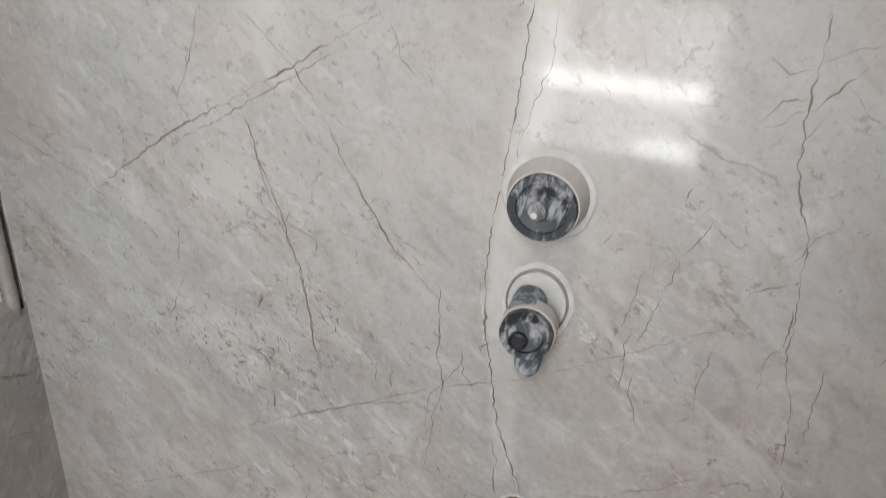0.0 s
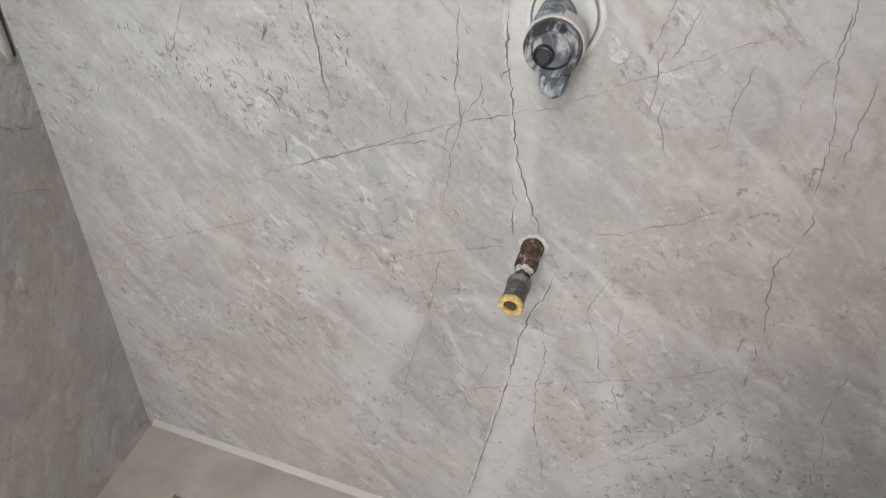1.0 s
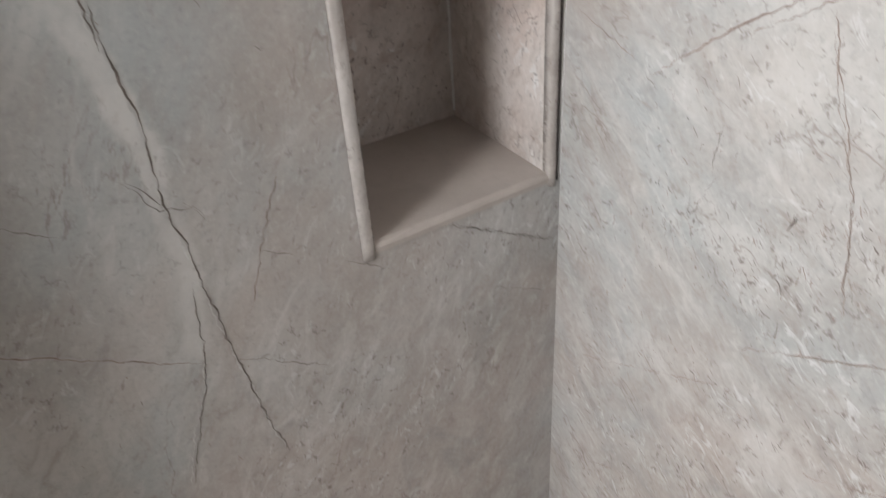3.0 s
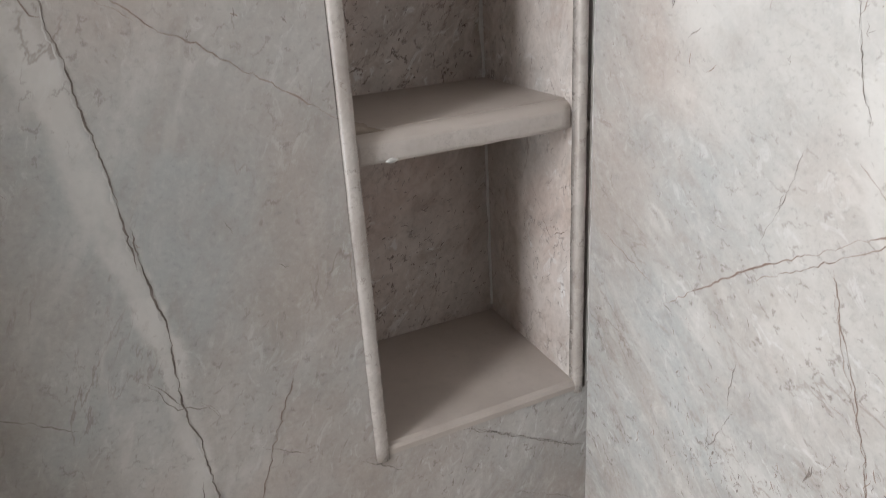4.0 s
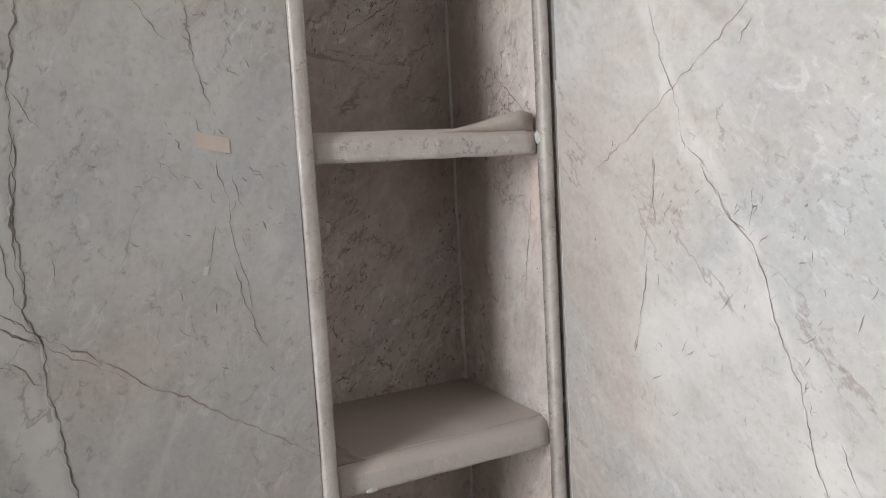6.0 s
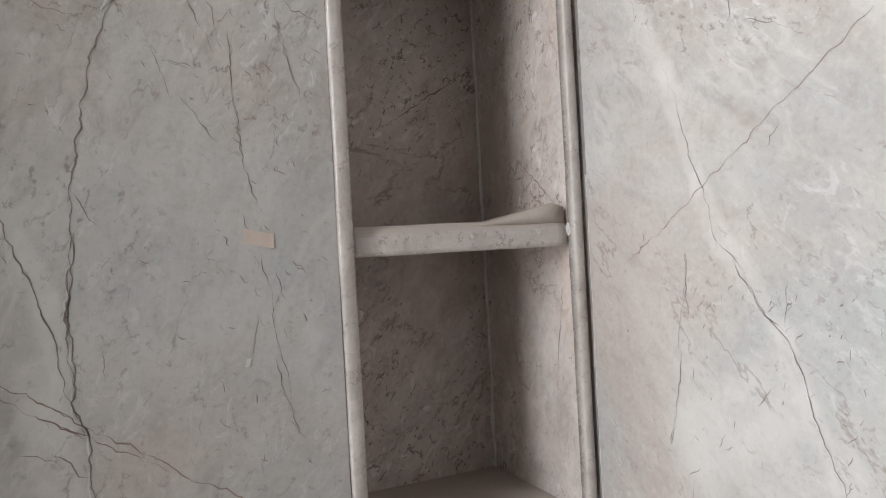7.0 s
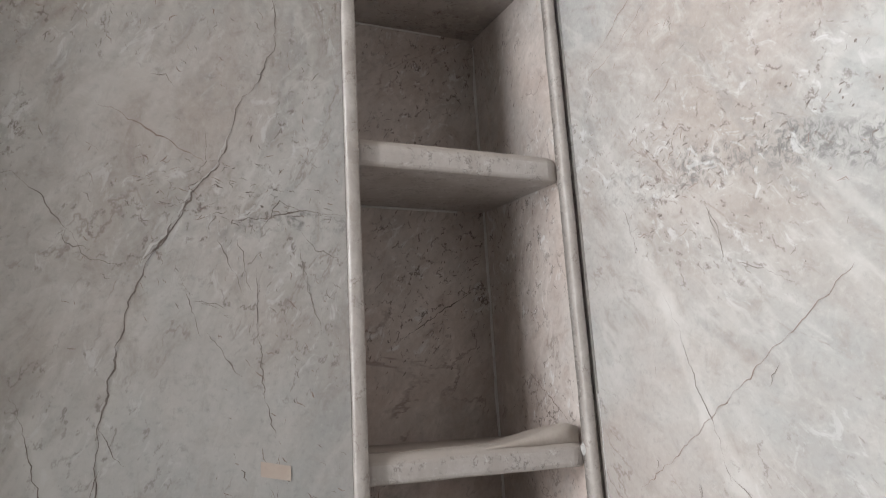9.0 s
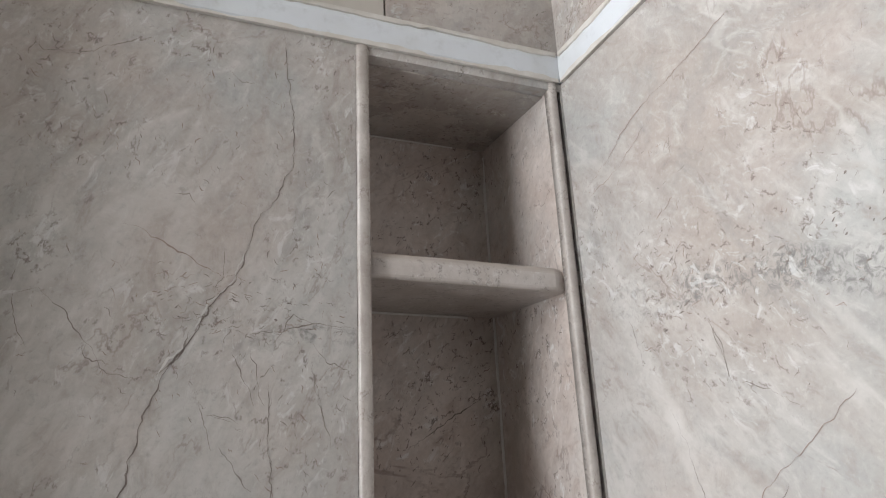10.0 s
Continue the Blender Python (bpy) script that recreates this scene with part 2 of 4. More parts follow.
def chipped(name, color, second, amount):
    """Worn marble edge: small chips and pale scuffs on the upright face, settled dust where it turns upwards."""
    n = Nodes(name)
    a = n.noise(22.0, 6.0, 0.65, 0.3)[0]
    c = n.mix(n.ramp(a, 0.35, 0.68), color, second)
    c = n.mix(n.ramp(n.noise(140.0, 4.0, 0.7)[0], 0.5, 0.75, 0.0, 0.35), c, tuple(0.8 * v for v in color))
    patch = n.ramp(n.noise(34.0, 3.0)[0], 0.44, 0.58)
    chips = n.math("MULTIPLY", n.cracks(95.0, 0.14, 0.03), n.math("MULTIPLY", patch, n.ramp(n.noise(120.0, 2.0)[0], 0.46, 0.56)))
    c = n.mix(n.math("MULTIPLY", chips, amount), c, (0.19, 0.165, 0.15))
    c = n.mix(n.math("MULTIPLY", n.ramp(n.noise(75.0, 5.0, 0.7, 0.5, n.mapped(shift=(3, 1, 2)))[0], 0.56, 0.68), amount), c, (0.60, 0.585, 0.57))
    up = n.tree.nodes.new("ShaderNodeSeparateXYZ")
    n.tree.links.new(n.tree.nodes.new("ShaderNodeNewGeometry").outputs["Normal"], up.inputs[0])
    dust = n.ramp(n.math("ADD", up.outputs[2], n.math("MULTIPLY", n.math("SUBTRACT", a, 0.5), 0.9)), 0.1, 0.55)
    c = n.mix(n.math("MULTIPLY", dust, 0.9), c, (0.43, 0.38, 0.345))
    return n.finish(c, n.ramp(dust, 0.0, 1.0, 0.34, 0.75), chips, 0.3, 0.001)


M_NOSE = chipped("worn_shelf_edge", (0.44, 0.40, 0.375), (0.52, 0.485, 0.465), 0.8)
M_NOSE_DUSTY = chipped("dusty_shelf_edge", (0.43, 0.385, 0.355), (0.48, 0.44, 0.415), 0.18)


def stone_bead(name):
    """Half-round marble edging: mottled, with short brown flecks and a dull polish."""
    n = Nodes(name)
    a = n.noise(26.0, 6.0, 0.65, 0.6, n.mapped((0, 0, 0), (1, 1, 2.2)))[0]
    c = n.mix(n.ramp(a, 0.33, 0.66), (0.38, 0.34, 0.315), (0.50, 0.465, 0.44))
    c = n.mix(n.ramp(n.noise(120.0, 5.0, 0.7)[0], 0.48, 0.72, 0.0, 0.6), c, (0.33, 0.29, 0.265))
    flecks = n.math("MULTIPLY", n.cracks(60.0, 0.06, 0.03), n.ramp(n.noise(40.0, 3.0)[0], 0.54, 0.62))
    c = n.mix(n.math("MULTIPLY", flecks, 0.6), c, (0.20, 0.16, 0.14))
    return n.finish(c, n.ramp(n.noise(30.0, 5.0, 0.7)[0], 0.35, 0.65, 0.14, 0.42), a, 0.15, 0.001, 0.5)


M_BEAD = stone_bead("pale_stone_bead")
M_LINE = plain("white_joint_line", (0.70, 0.69, 0.675), (0.80, 0.795, 0.78), 0.7, 60.0)
M_GROUT = plain("white_grout", (0.50, 0.485, 0.47), (0.60, 0.59, 0.58), 0.7, 60.0)
M_MORTAR = plain("beige_mortar", (0.40, 0.35, 0.31), (0.47, 0.42, 0.38), 0.85, 40.0, 0.2, 0.4)
M_BOUNCE_CUT = plain("dark_bounce_cut_base", (0.10, 0.095, 0.09), (0.15, 0.142, 0.135), 0.85, 7.0, 0.2, 0.4)
M_BROWN = plain("mottled_brown", (0.26, 0.215, 0.18), (0.38, 0.33, 0.285), 0.8, 18.0, 0.2, 0.3)
M_WHITE = plain("white_putty_strip", (0.62, 0.65, 0.69), (0.54, 0.555, 0.57), 0.5, 6.0)
M_SMEAR = plain("pale_mortar_smear", (0.53, 0.50, 0.46), (0.60, 0.58, 0.555), 0.8, 30.0, 0.2, 0.3)
M_PLASTER = plain("whitewashed_plaster", (0.68, 0.665, 0.64), (0.74, 0.725, 0.70), 0.9, 6.0, 0.2)
M_BEIGE = plain("plain_beige_slab", (0.46, 0.425, 0.385), (0.50, 0.47, 0.435), 0.45, 5.0)
M_VEIN = plain("dark_vein", (0.13, 0.108, 0.096), (0.25, 0.215, 0.195), 0.4, 60.0)
M_MID = plain("brown_vein", (0.155, 0.13, 0.116), (0.25, 0.215, 0.195), 0.4, 60.0)
M_RUST = plain("rusty_vein", (0.215, 0.155, 0.13), (0.30, 0.24, 0.21), 0.35, 60.0)
M_PALE = plain("pale_chip", (0.47, 0.455, 0.44), (0.55, 0.54, 0.525), 0.3, 60.0)
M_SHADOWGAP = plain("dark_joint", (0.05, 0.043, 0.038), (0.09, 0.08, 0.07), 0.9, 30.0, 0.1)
M_JOINT = plain("grey_joint_filler", (0.24, 0.225, 0.21), (0.33, 0.31, 0.29), 0.8, 50.0, 0.2)
M_PVC = plain("beige_plastic_sleeve", (0.53, 0.485, 0.455), (0.58, 0.54, 0.51), 0.45, 8.0)
M_BRASS = plain("yellow_brass", (0.42, 0.27, 0.06), (0.74, 0.60, 0.26), 0.4, 190.0, 0.6)


def rusted(name):
    """Rusted iron pipe with scale, pale cement smears and darker pits."""
    n = Nodes(name)
    a = n.noise(140.0, 5.0, 0.7, 0.6)[0]
    c = n.mix(n.ramp(a, 0.38, 0.62), (0.045, 0.034, 0.026), (0.16, 0.088, 0.055))
    c = n.mix(n.math("MULTIPLY", n.ramp(n.noise(75.0, 4.0, 0.65, 0.8, n.mapped(shift=(2, 5, 1)))[0], 0.53, 0.62), 0.75), c, (0.40, 0.33, 0.29))
    return n.finish(c, n.ramp(a, 0.3, 0.7, 0.45, 0.9), a, 0.8, 0.002, 0.3)


M_PIPE = rusted("rusted_pipe")
M_TAPE = plain("masking_tape", (0.52, 0.43, 0.37), (0.57, 0.49, 0.43), 0.7, 30.0)
M_FRAME = plain("white_window_frame", (0.70, 0.70, 0.69), (0.76, 0.76, 0.75), 0.4, 8.0)
M_BORE = plain("rusty_dark_bore", (0.035, 0.022, 0.014), (0.12, 0.07, 0.035), 0.8, 120.0, 0.2)
M_HOLE = plain("dark_plastic_bore", (0.015, 0.015, 0.018), (0.03, 0.03, 0.034), 0.4, 30.0)


def smeared(name, dark, smear, amount, turn):
    """Dark plastic or rubber smeared with dried white cement in downward strokes."""
    n = Nodes(name)
    strokes = n.noise(110.0, 5.0, 0.7, 0.6, n.mapped((0, turn, 0), (1.0, 1.0, 3.3)))[0]
    blobs = n.noise(45.0, 4.0, 0.6, 0.4)[0]
    mask = n.ramp(n.math("ADD", n.math("MULTIPLY", strokes, 0.65), n.math("MULTIPLY", blobs, 0.35)), amount, amount + 0.13)
    return n.finish(n.mix(mask, dark, smear), n.ramp(mask, 0.0, 1.0, 0.35, 0.8), strokes, 0.4, 0.001)


M_CAP = smeared("smeared_black_cap", (0.02, 0.023, 0.028), (0.31, 0.315, 0.325), 0.47, 8)
M_CAP_FACE = smeared("smeared_grey_cap", (0.07, 0.075, 0.085), (0.36, 0.36, 0.36), 0.48, -20)
M_BLUE = smeared("smeared_blue_grey_plastic", (0.06, 0.075, 0.09), (0.36, 0.38, 0.40), 0.46, 10)

M_COUPLING = smeared("smeared_dull_metal", (0.075, 0.073, 0.066), (0.27, 0.255, 0.235), 0.47, 0)

glass = bpy.data.materials.new("window_glass")
glass.use_nodes = True
glass.node_tree.nodes["Principled BSDF"].inputs["Transmission Weight"].default_value = 1.0
glass.node_tree.nodes["Principled BSDF"].inputs["Roughness"].default_value = 0.05


# ---- mesh helpers ----
def part(name, bm, material, parent=None, label="", smooth=False):
    mesh = bpy.data.meshes.new(name)
    bm.normal_update()
    bm.to_mesh(mesh)
    bm.free()
    mesh.materials.append(material)
    if smooth:
        for f in mesh.polygons:
            f.use_smooth = True
    ob = new(name, mesh)
    if parent:
        ob.parent = parent
    if label:
        ob["label"] = label
    return ob


def box(lo, hi, bevel=0.0):
    bm = bmesh.new()
    bmesh.ops.create_cube(bm, size=1.0)
    for v in bm.verts:
        v.co = [lo[i] + (v.co[i] + 0.5) * (hi[i] - lo[i]) for i in range(3)]
    if bevel:
        bmesh.ops.bevel(bm, geom=bm.edges[:], offset=bevel, segments=2, affect="EDGES", profile=0.5)
    return bm


def slab(u0, u1, v0, v1, thick, place, rects=(), rounds=()):
    """A slab in a plane (u, v), with rectangular and round openings cut through; place(u, v, depth) gives the point."""
    bm = bmesh.new()
    loops = [[(u0, v0), (u1, v0), (u1, v1), (u0, v1)]]
    loops += [[(a, c), (b, c), (b, d), (a, d)] for a, b, c, d in rects]
    loops += [[(u + r * math.cos(k * math.pi / 20), v + r * math.sin(k * math.pi / 20)) for k in range(40)] for u, v, r in rounds]
    for loop in loops:
        front = [bm.verts.new(place(u, v, 0.0)) for u, v in loop]
        for a, b in zip(front, front[1:] + front[:1]):
            bm.edges.new((a, b))
    bmesh.ops.triangle_fill(bm, use_beauty=True, edges=bm.edges[:])
    faces = bm.faces[:]
    made = bmesh.ops.extrude_face_region(bm, geom=faces)["geom"]
    shift = Vector(place(0, 0, thick)) - Vector(place(0, 0, 0))
    for v in made:
        if isinstance(v, bmesh.types.BMVert):
            v.co += shift
    bmesh.ops.recalc_face_normals(bm, faces=bm.faces[:])
    return bm


def turned(profile, centre, steps=40, wobble=0.0, squash=1.0):
    """A body turned round an axis that stands out from the north wall: profile of (distance out of the wall, radius)."""
    bm = bmesh.new()
    rings = []
    for d, r in profile:
        ring = []
        for k in range(steps):
            a = 2 * math.pi * k / steps
            q = r * (1 + wobble * noise.noise((math.cos(a) * 2.2, math.sin(a) * 2.2, d * 60 + centre[1] * 9)))
            ring.append(bm.verts.new((centre[0] + q * math.cos(a), -d, centre[1] + q * math.sin(a) * squash)))
        rings.append(ring)
    for lower, upper in zip(rings, rings[1:]):
        for k in range(steps):
            bm.faces.new((lower[k], lower[(k + 1) % steps], upper[(k + 1) % steps], upper[k]))
    bm.faces.new(rings[-1])
    bm.faces.new(rings[0][::-1])
    bmesh.ops.recalc_face_normals(bm, faces=bm.faces[:])
    return bm


def swept(profile, starts):
    """A bar: the closed profile, placed by each function of starts in turn and joined from one to the next."""
    bm = bmesh.new()
    rings = [[bm.verts.new(at(*p)) for p in profile] for at in starts]
    n = len(profile)
    for a, b in zip(rings, rings[1:]):
        for k in range(n):
            bm.faces.new((a[k], a[(k + 1) % n], b[(k + 1) % n], b[k]))
    bm.faces.new(rings[0][::-1]), bm.faces.new(rings[-1])
    bmesh.ops.recalc_face_normals(bm, faces=bm.faces[:])
    return bm


class Veins:
    """The mineral veins of one stone face: thin ragged inlays along a few bends, and short flecks between them."""

    def __init__(self, place, seed):
        self.place, self.rng, self.lines = place, random.Random(seed), {}

    def vein(self, tone, width, *bends, wander=0.0024, lift=0.0004, stride=0.004):
        if tone == "dark" and len(bends) > 4:
            self.vein("pale", width, *[(u - 0.0022, v + 0.0008) for u, v in bends], wander=0.0028, lift=0.0002)
        verts, faces = self.lines.setdefault(tone, ([], []))
        pts = [Vector((*b, 0)) for b in bends]
        run = []
        for a, b in zip(pts, pts[1:]):
            steps = max(1, int((b - a).length / stride))
            run += [a.lerp(b, k / steps) for k in range(steps)]
        run.append(pts[-1])
        seed = self.rng.uniform(0, 90)
        first = len(verts)
        for k, p in enumerate(run):
            ahead = (run[min(k + 1, len(run) - 1)] - run[max(k - 1, 0)]).normalized()
            side = Vector((-ahead.y, ahead.x, 0))
            s = k * stride
            p = p + side * wander * (1.0 * noise.noise((s * 22, seed, 0)) + 1.3 * noise.noise((s * 75, seed, 4)) + 1.0 * noise.noise((s * 160, seed, 7)))
            ease = max(1.0, min(4.0, len(run) / 3))
            taper = min(1.0, (k + 0.3) / ease, (len(run) - 0.7 - k) / ease)
            w = 0.00062 * width * taper * max(0.22, 0.6 + 1.15 * noise.noise((s * 38, seed, 9)) + 0.5 * noise.noise((s * 120, seed, 2)))
            for edge in (w, -w):
                q = p + side * edge
                verts.append(self.place(q.x, q.y, -lift))
            if k:
                n = first + 2 * k
                faces.append((n - 2, n - 1, n + 1, n))

    def flecks(self, count, u0, u1, v0, v1, lean, keep=lambda u, v: True, dense=0.0, longest=0.021, bold=0.05):
        made = 0
        for _ in range(count * 12):
            if made == count:
                break
            u, v = self.rng.uniform(u0, u1), self.rng.uniform(v0, v1)
            if not keep(u, v) or noise.noise((u * 5.5, v * 5.5, 3.0 + lean)) < dense + self.rng.uniform(-0.25, 0.2):
                continue
            made += 1
            a = radians(lean + 40 * noise.noise((u * 3, v * 3, 8)) + self.rng.gauss(0, 22))
            length = self.rng.uniform(0.005, longest) * self.rng.uniform(0.4, 1.0)
            tone = self.rng.choice(("rust", "rust", "rust", "brown", "brown", "dark" if dense < 0 else "brown"))
            width = self.rng.uniform(0.5, 1.1)
            if self.rng.random() < bold:
                width, length, tone = self.rng.uniform(1.2, 2.0), length * 0.6, self.rng.choice(("brown", "brown", "dark"))
            spots = [Vector((u, v))]
            for _ in range(3):
                turn = a + self.rng.gauss(0, 0.45)
                spots.append(spots[-1] + Vector((math.cos(turn), math.sin(turn))) * length / 3)
            self.vein(tone, width, *spots, wander=0.0011, lift=0.0003, stride=0.0018)
            if self.rng.random() < 0.3:
                turn = a + self.rng.choice((-1, 1)) * self.rng.uniform(0.5, 1.1)
                self.vein(tone, width * 0.7, spots[1], spots[1] + Vector((math.cos(turn), math.sin(turn))) * length * 0.4, wander=0.0009, lift=0.0003, stride=0.0018)

    def build(self, parent):
        for tone, (verts, faces) in self.lines.items():
            mesh = bpy.data.meshes.new(tone + "_veins")
            mesh.from_pydata(verts, [], faces)
            mesh.materials.append({"dark": M_VEIN, "brown": M_MID, "rust": M_RUST, "pale": M_PALE}[tone])
            ob = new(tone + "_veins", mesh)
            ob.parent = parent
            tagged(ob, {"dark": "dark brown mineral veins in the marble", "brown": "thin brown mineral veins in the marble", "rust": "faint rusty veins in the marble", "pale": "pale mineral chips in the marble"}[tone], kind="stuff")


# ---- the room: x runs along the north wall from the corner, y is negative inside, z up ----
ROOM_X, TOP, STRIP0, STRIP1 = 2.6, 3.15, 2.218, 2.270
NICHE_Y0, NICHE_Y1, NICHE_Z0, NICHE_Z1, NICHE_X = -0.3280, -0.004, 0.762, 2.204, -0.236
VALVE_HIGH, VALVE_LOW, OUTLET = (0.668, 1.047), (0.671, 0.922), (0.678, 0.662)


def on_north(u, v, depth):
    return (u, depth, v)


def on_west(u, v, depth):
    return (-depth, u, v)


def on_south(u, v, depth):
    return (u, SOUTH - depth, v)


def on_east(u, v, depth):
    return (ROOM_X + depth, u, v)


wall_north = part("wall_north", slab(0.0, ROOM_X, 0.0, STRIP0, 0.02, on_north, rounds=[(*VALVE_LOW, 0.034), (*VALVE_HIGH, 0.040), (*OUTLET, 0.014)]), M_NORTH)
tagged(wall_north, "polished grey-beige marble slab wall with dark veins", "wall", kind="structure")
part("backing", box((-0.3, 0.06, -0.1), (ROOM_X + 0.1, 0.2, TOP)), M_MORTAR, wall_north)
part("upper_slab", slab(0.0, ROOM_X, STRIP1, TOP, 0.02, on_north), M_SPECKLED, wall_north)

wall_west = part("wall_west", slab(SOUTH, 0.0, 0.0, STRIP0, 0.02, on_west, rects=[(NICHE_Y0, NICHE_Y1, NICHE_Z0, NICHE_Z1)]), M_WEST)
tagged(wall_west, "grey-beige marble slab wall with cracked dark veins", "wall", kind="structure")
part("backing", box((-0.4, SOUTH - 0.1, -0.1), (-0.29, 0.06, TOP)), M_MORTAR, wall_west)
part("upper_slab", slab(-0.283, 0.0, STRIP1, TOP, 0.02, on_west), M_SPECKLED, wall_west, "speckled brown marble slab")
part("upper_slab", slab(SOUTH, -0.286, STRIP1, TOP, 0.02, on_west), M_BEIGE, wall_west, "plain beige slab")

wall_south = part("wall_south", slab(-0.05, ROOM_X + 0.05, 0.0, TOP, 0.12, on_south, rects=[(WIN_X0, WIN_X1, WIN_Z0, WIN_Z1)]), M_PLASTER)
tagged(wall_south, "plain whitewashed plaster wall with a window opening", "wall", kind="structure")
wall_east = part("wall_east", slab(SOUTH, 0.02, 0.0, TOP, 0.1, on_east), M_PLASTER)
tagged(wall_east, "plain whitewashed plaster wall", "wall", kind="structure")
ceiling = part("ceiling", box((-0.4, SOUTH - 0.1, TOP), (ROOM_X + 0.1, 0.2, TOP + 0.1)), M_PLASTER)
tagged(ceiling, "plain whitewashed plaster ceiling", "ceiling", kind="structure")

# two unseen stub walls, added to shade the ends of the tiled walls
shade_wall_west = part("wall_added_shade_west", box((0.0005, -1.08, 0.0), (0.212, -1.0, TOP - 0.001), 0.002), M_PLASTER)
tagged(shade_wall_west, "plain whitewashed stub wall at the shower entrance", "wall", kind="structure")
shade_wall_east = part("wall_added_shade_east", box((0.85, -1.08, 0.0), (ROOM_X - 0.0005, -1.0, TOP - 0.001), 0.002), M_PLASTER)
tagged(shade_wall_east, "plain whitewashed stub wall at the shower entrance", "wall", kind="structure")

# window, its lower part seen only as a reflection in the polished north wall
window_1 = tagged(new("window_1"), "white framed window letting daylight in", "window", kind="structure")
for x0, x1, z0, z1 in ((WIN_X0, WIN_X1, WIN_Z0, WIN_Z0 + 0.03), (WIN_X0, WIN_X1, WIN_Z1 - 0.03, WIN_Z1),
                       (WIN_X0, WIN_X0 + 0.03, WIN_Z0 + 0.03, WIN_Z1 - 0.03), (WIN_X1 - 0.03, WIN_X1, WIN_Z0 + 0.03, WIN_Z1 - 0.03)):
    part("window_frame", box((x0, SOUTH - 0.09, z0), (x1, SOUTH - 0.05, z1), 0.003), M_FRAME, window_1)
# unseen panel, added to close the gap between the two lamps
part("gap_panel", box((WIN_X0 + 0.03, SOUTH - 0.09, 1.0), (WIN_X1 - 0.03, SOUTH - 0.03, 1.42), 0.003), M_FRAME, window_1, "white panel between the panes")
for z0, z1 in ((WIN_Z0 + 0.03, 1.0), (1.42, WIN_Z1 - 0.03)):
    pane = part("pane", box((WIN_X0 + 0.03, SOUTH - 0.075, z0), (WIN_X1 - 0.03, SOUTH - 0.07, z1)), glass, window_1)
    pane.visible_shadow = False

# white strip round the room between the lower and upper slabs
SECTION = [(-0.02, STRIP0 + 0.001), (0.0015, STRIP0 + 0.001), (0.0045, STRIP0 + 0.006), (0.0045, STRIP1 - 0.016), (0.003, STRIP1 - 0.008), (0.0005, STRIP1 - 0.001), (-0.02, STRIP1 - 0.001)]
trim_north = part("trim_north", swept(SECTION, [lambda d, z: (max(d, -0.001), -d, z), lambda d, z: (ROOM_X, -d, z)]), M_WHITE)
tagged(trim_north, "white putty strip between marble slabs", "wall trim", kind="structure")
trim_west = part("trim_west", swept(SECTION, [lambda d, z: (d, min(-d, 0.001) - 0.0005, z), lambda d, z: (d, SOUTH, z)]), M_WHITE)
tagged(trim_west, "white putty strip above the marble niche", "wall trim", kind="structure")

for name, z, down in (("trim_smear_low", STRIP0, 0.013), ("trim_smear_high", STRIP1, -0.011)):
    for side, place in (("west", lambda s, d, z: (d, -s, z)), ("north", lambda s, d, z: (s, -d, z))):
        ribs = [lambda k, v, s=s, place=place, z=z, down=down: place(s, 0.0046 + 0.0012 * k - (0.004 if k == 0 else 0.0), z - 0.0012 * (down > 0) + v * down * max(0.08, 0.55 + 0.9 * noise.noise((s * 9, z, 3)) + 0.4 * noise.noise((s * 45, z, 6))))
                for s in np.linspace(0.0075, 0.95, 150)]
        smear = part(name + "_" + side, swept([(0, 0), (0, 1), (0.35, 0.8), (1, 0.3), (1, 0)], ribs), M_SMEAR)
        tagged(smear, "beige mortar smeared along the white strip", "mortar", kind="structure")

# floor: flat border along both walls, field tiles a little lower
EDGE, EDGE_WEST = 0.116, 0.137
# the base stays dark and unseen beyond the tiles, to weaken bounced light
floor = part("floor", box((-0.3, SOUTH - 0.1, -0.12), (ROOM_X + 0.1, 0.1, -0.03)), M_BOUNCE_CUT)
tagged(floor, "bathroom floor with brown stone tiles and beige border", "floor", kind="structure")
part("border_strip", swept([(0, -0.03), (0, 0.0), (1, 0.0), (1, -0.03)], [
    lambda k, z: (k * EDGE_WEST, -k * EDGE, z), lambda k, z: (ROOM_X, -k * EDGE, z)]), M_BORDER, floor, "plain beige border strip")
part("border_strip", swept([(0, -0.03), (0, 0.0), (1, 0.0), (1, -0.03)], [
    lambda k, z: (k * EDGE_WEST, -k * EDGE - 0.00005, z), lambda k, z: (k * EDGE_WEST, -1.0, z)]), M_BORDER, floor, "plain beige border strip")
part("fillet", swept([(0, 0.0), (0.010, 0.0), (0.0045, 0.0045), (0, 0.011)], [
    lambda d, z: (0.012, -d * 0.8, z), lambda d, z: (0.5, -d, z), lambda d, z: (ROOM_X, -d, z)]), M_BEIGE, floor, "pale grout fillet along the wall")
# low brown strip, wider away from the corner
part("fillet", swept([(0, 0.0), (0.020, 0.0), (0.009, 0.004), (0, 0.007)], [
    lambda d, z: (d * 0.5, -0.008, z), lambda d, z: (d * 0.9, -0.3, z), lambda d, z: (d * 1.2, -0.8, z), lambda d, z: (d, -1.0, z)]), M_BROWN, floor, "brown mortar smear along the wall")
TILE = 0.6
part("joint_filler", box((EDGE_WEST + 0.0001, -1.0, -0.029), (ROOM_X, -EDGE - 0.0001, -0.0085)), M_BROWN, floor, "brown joint filler between tiles")
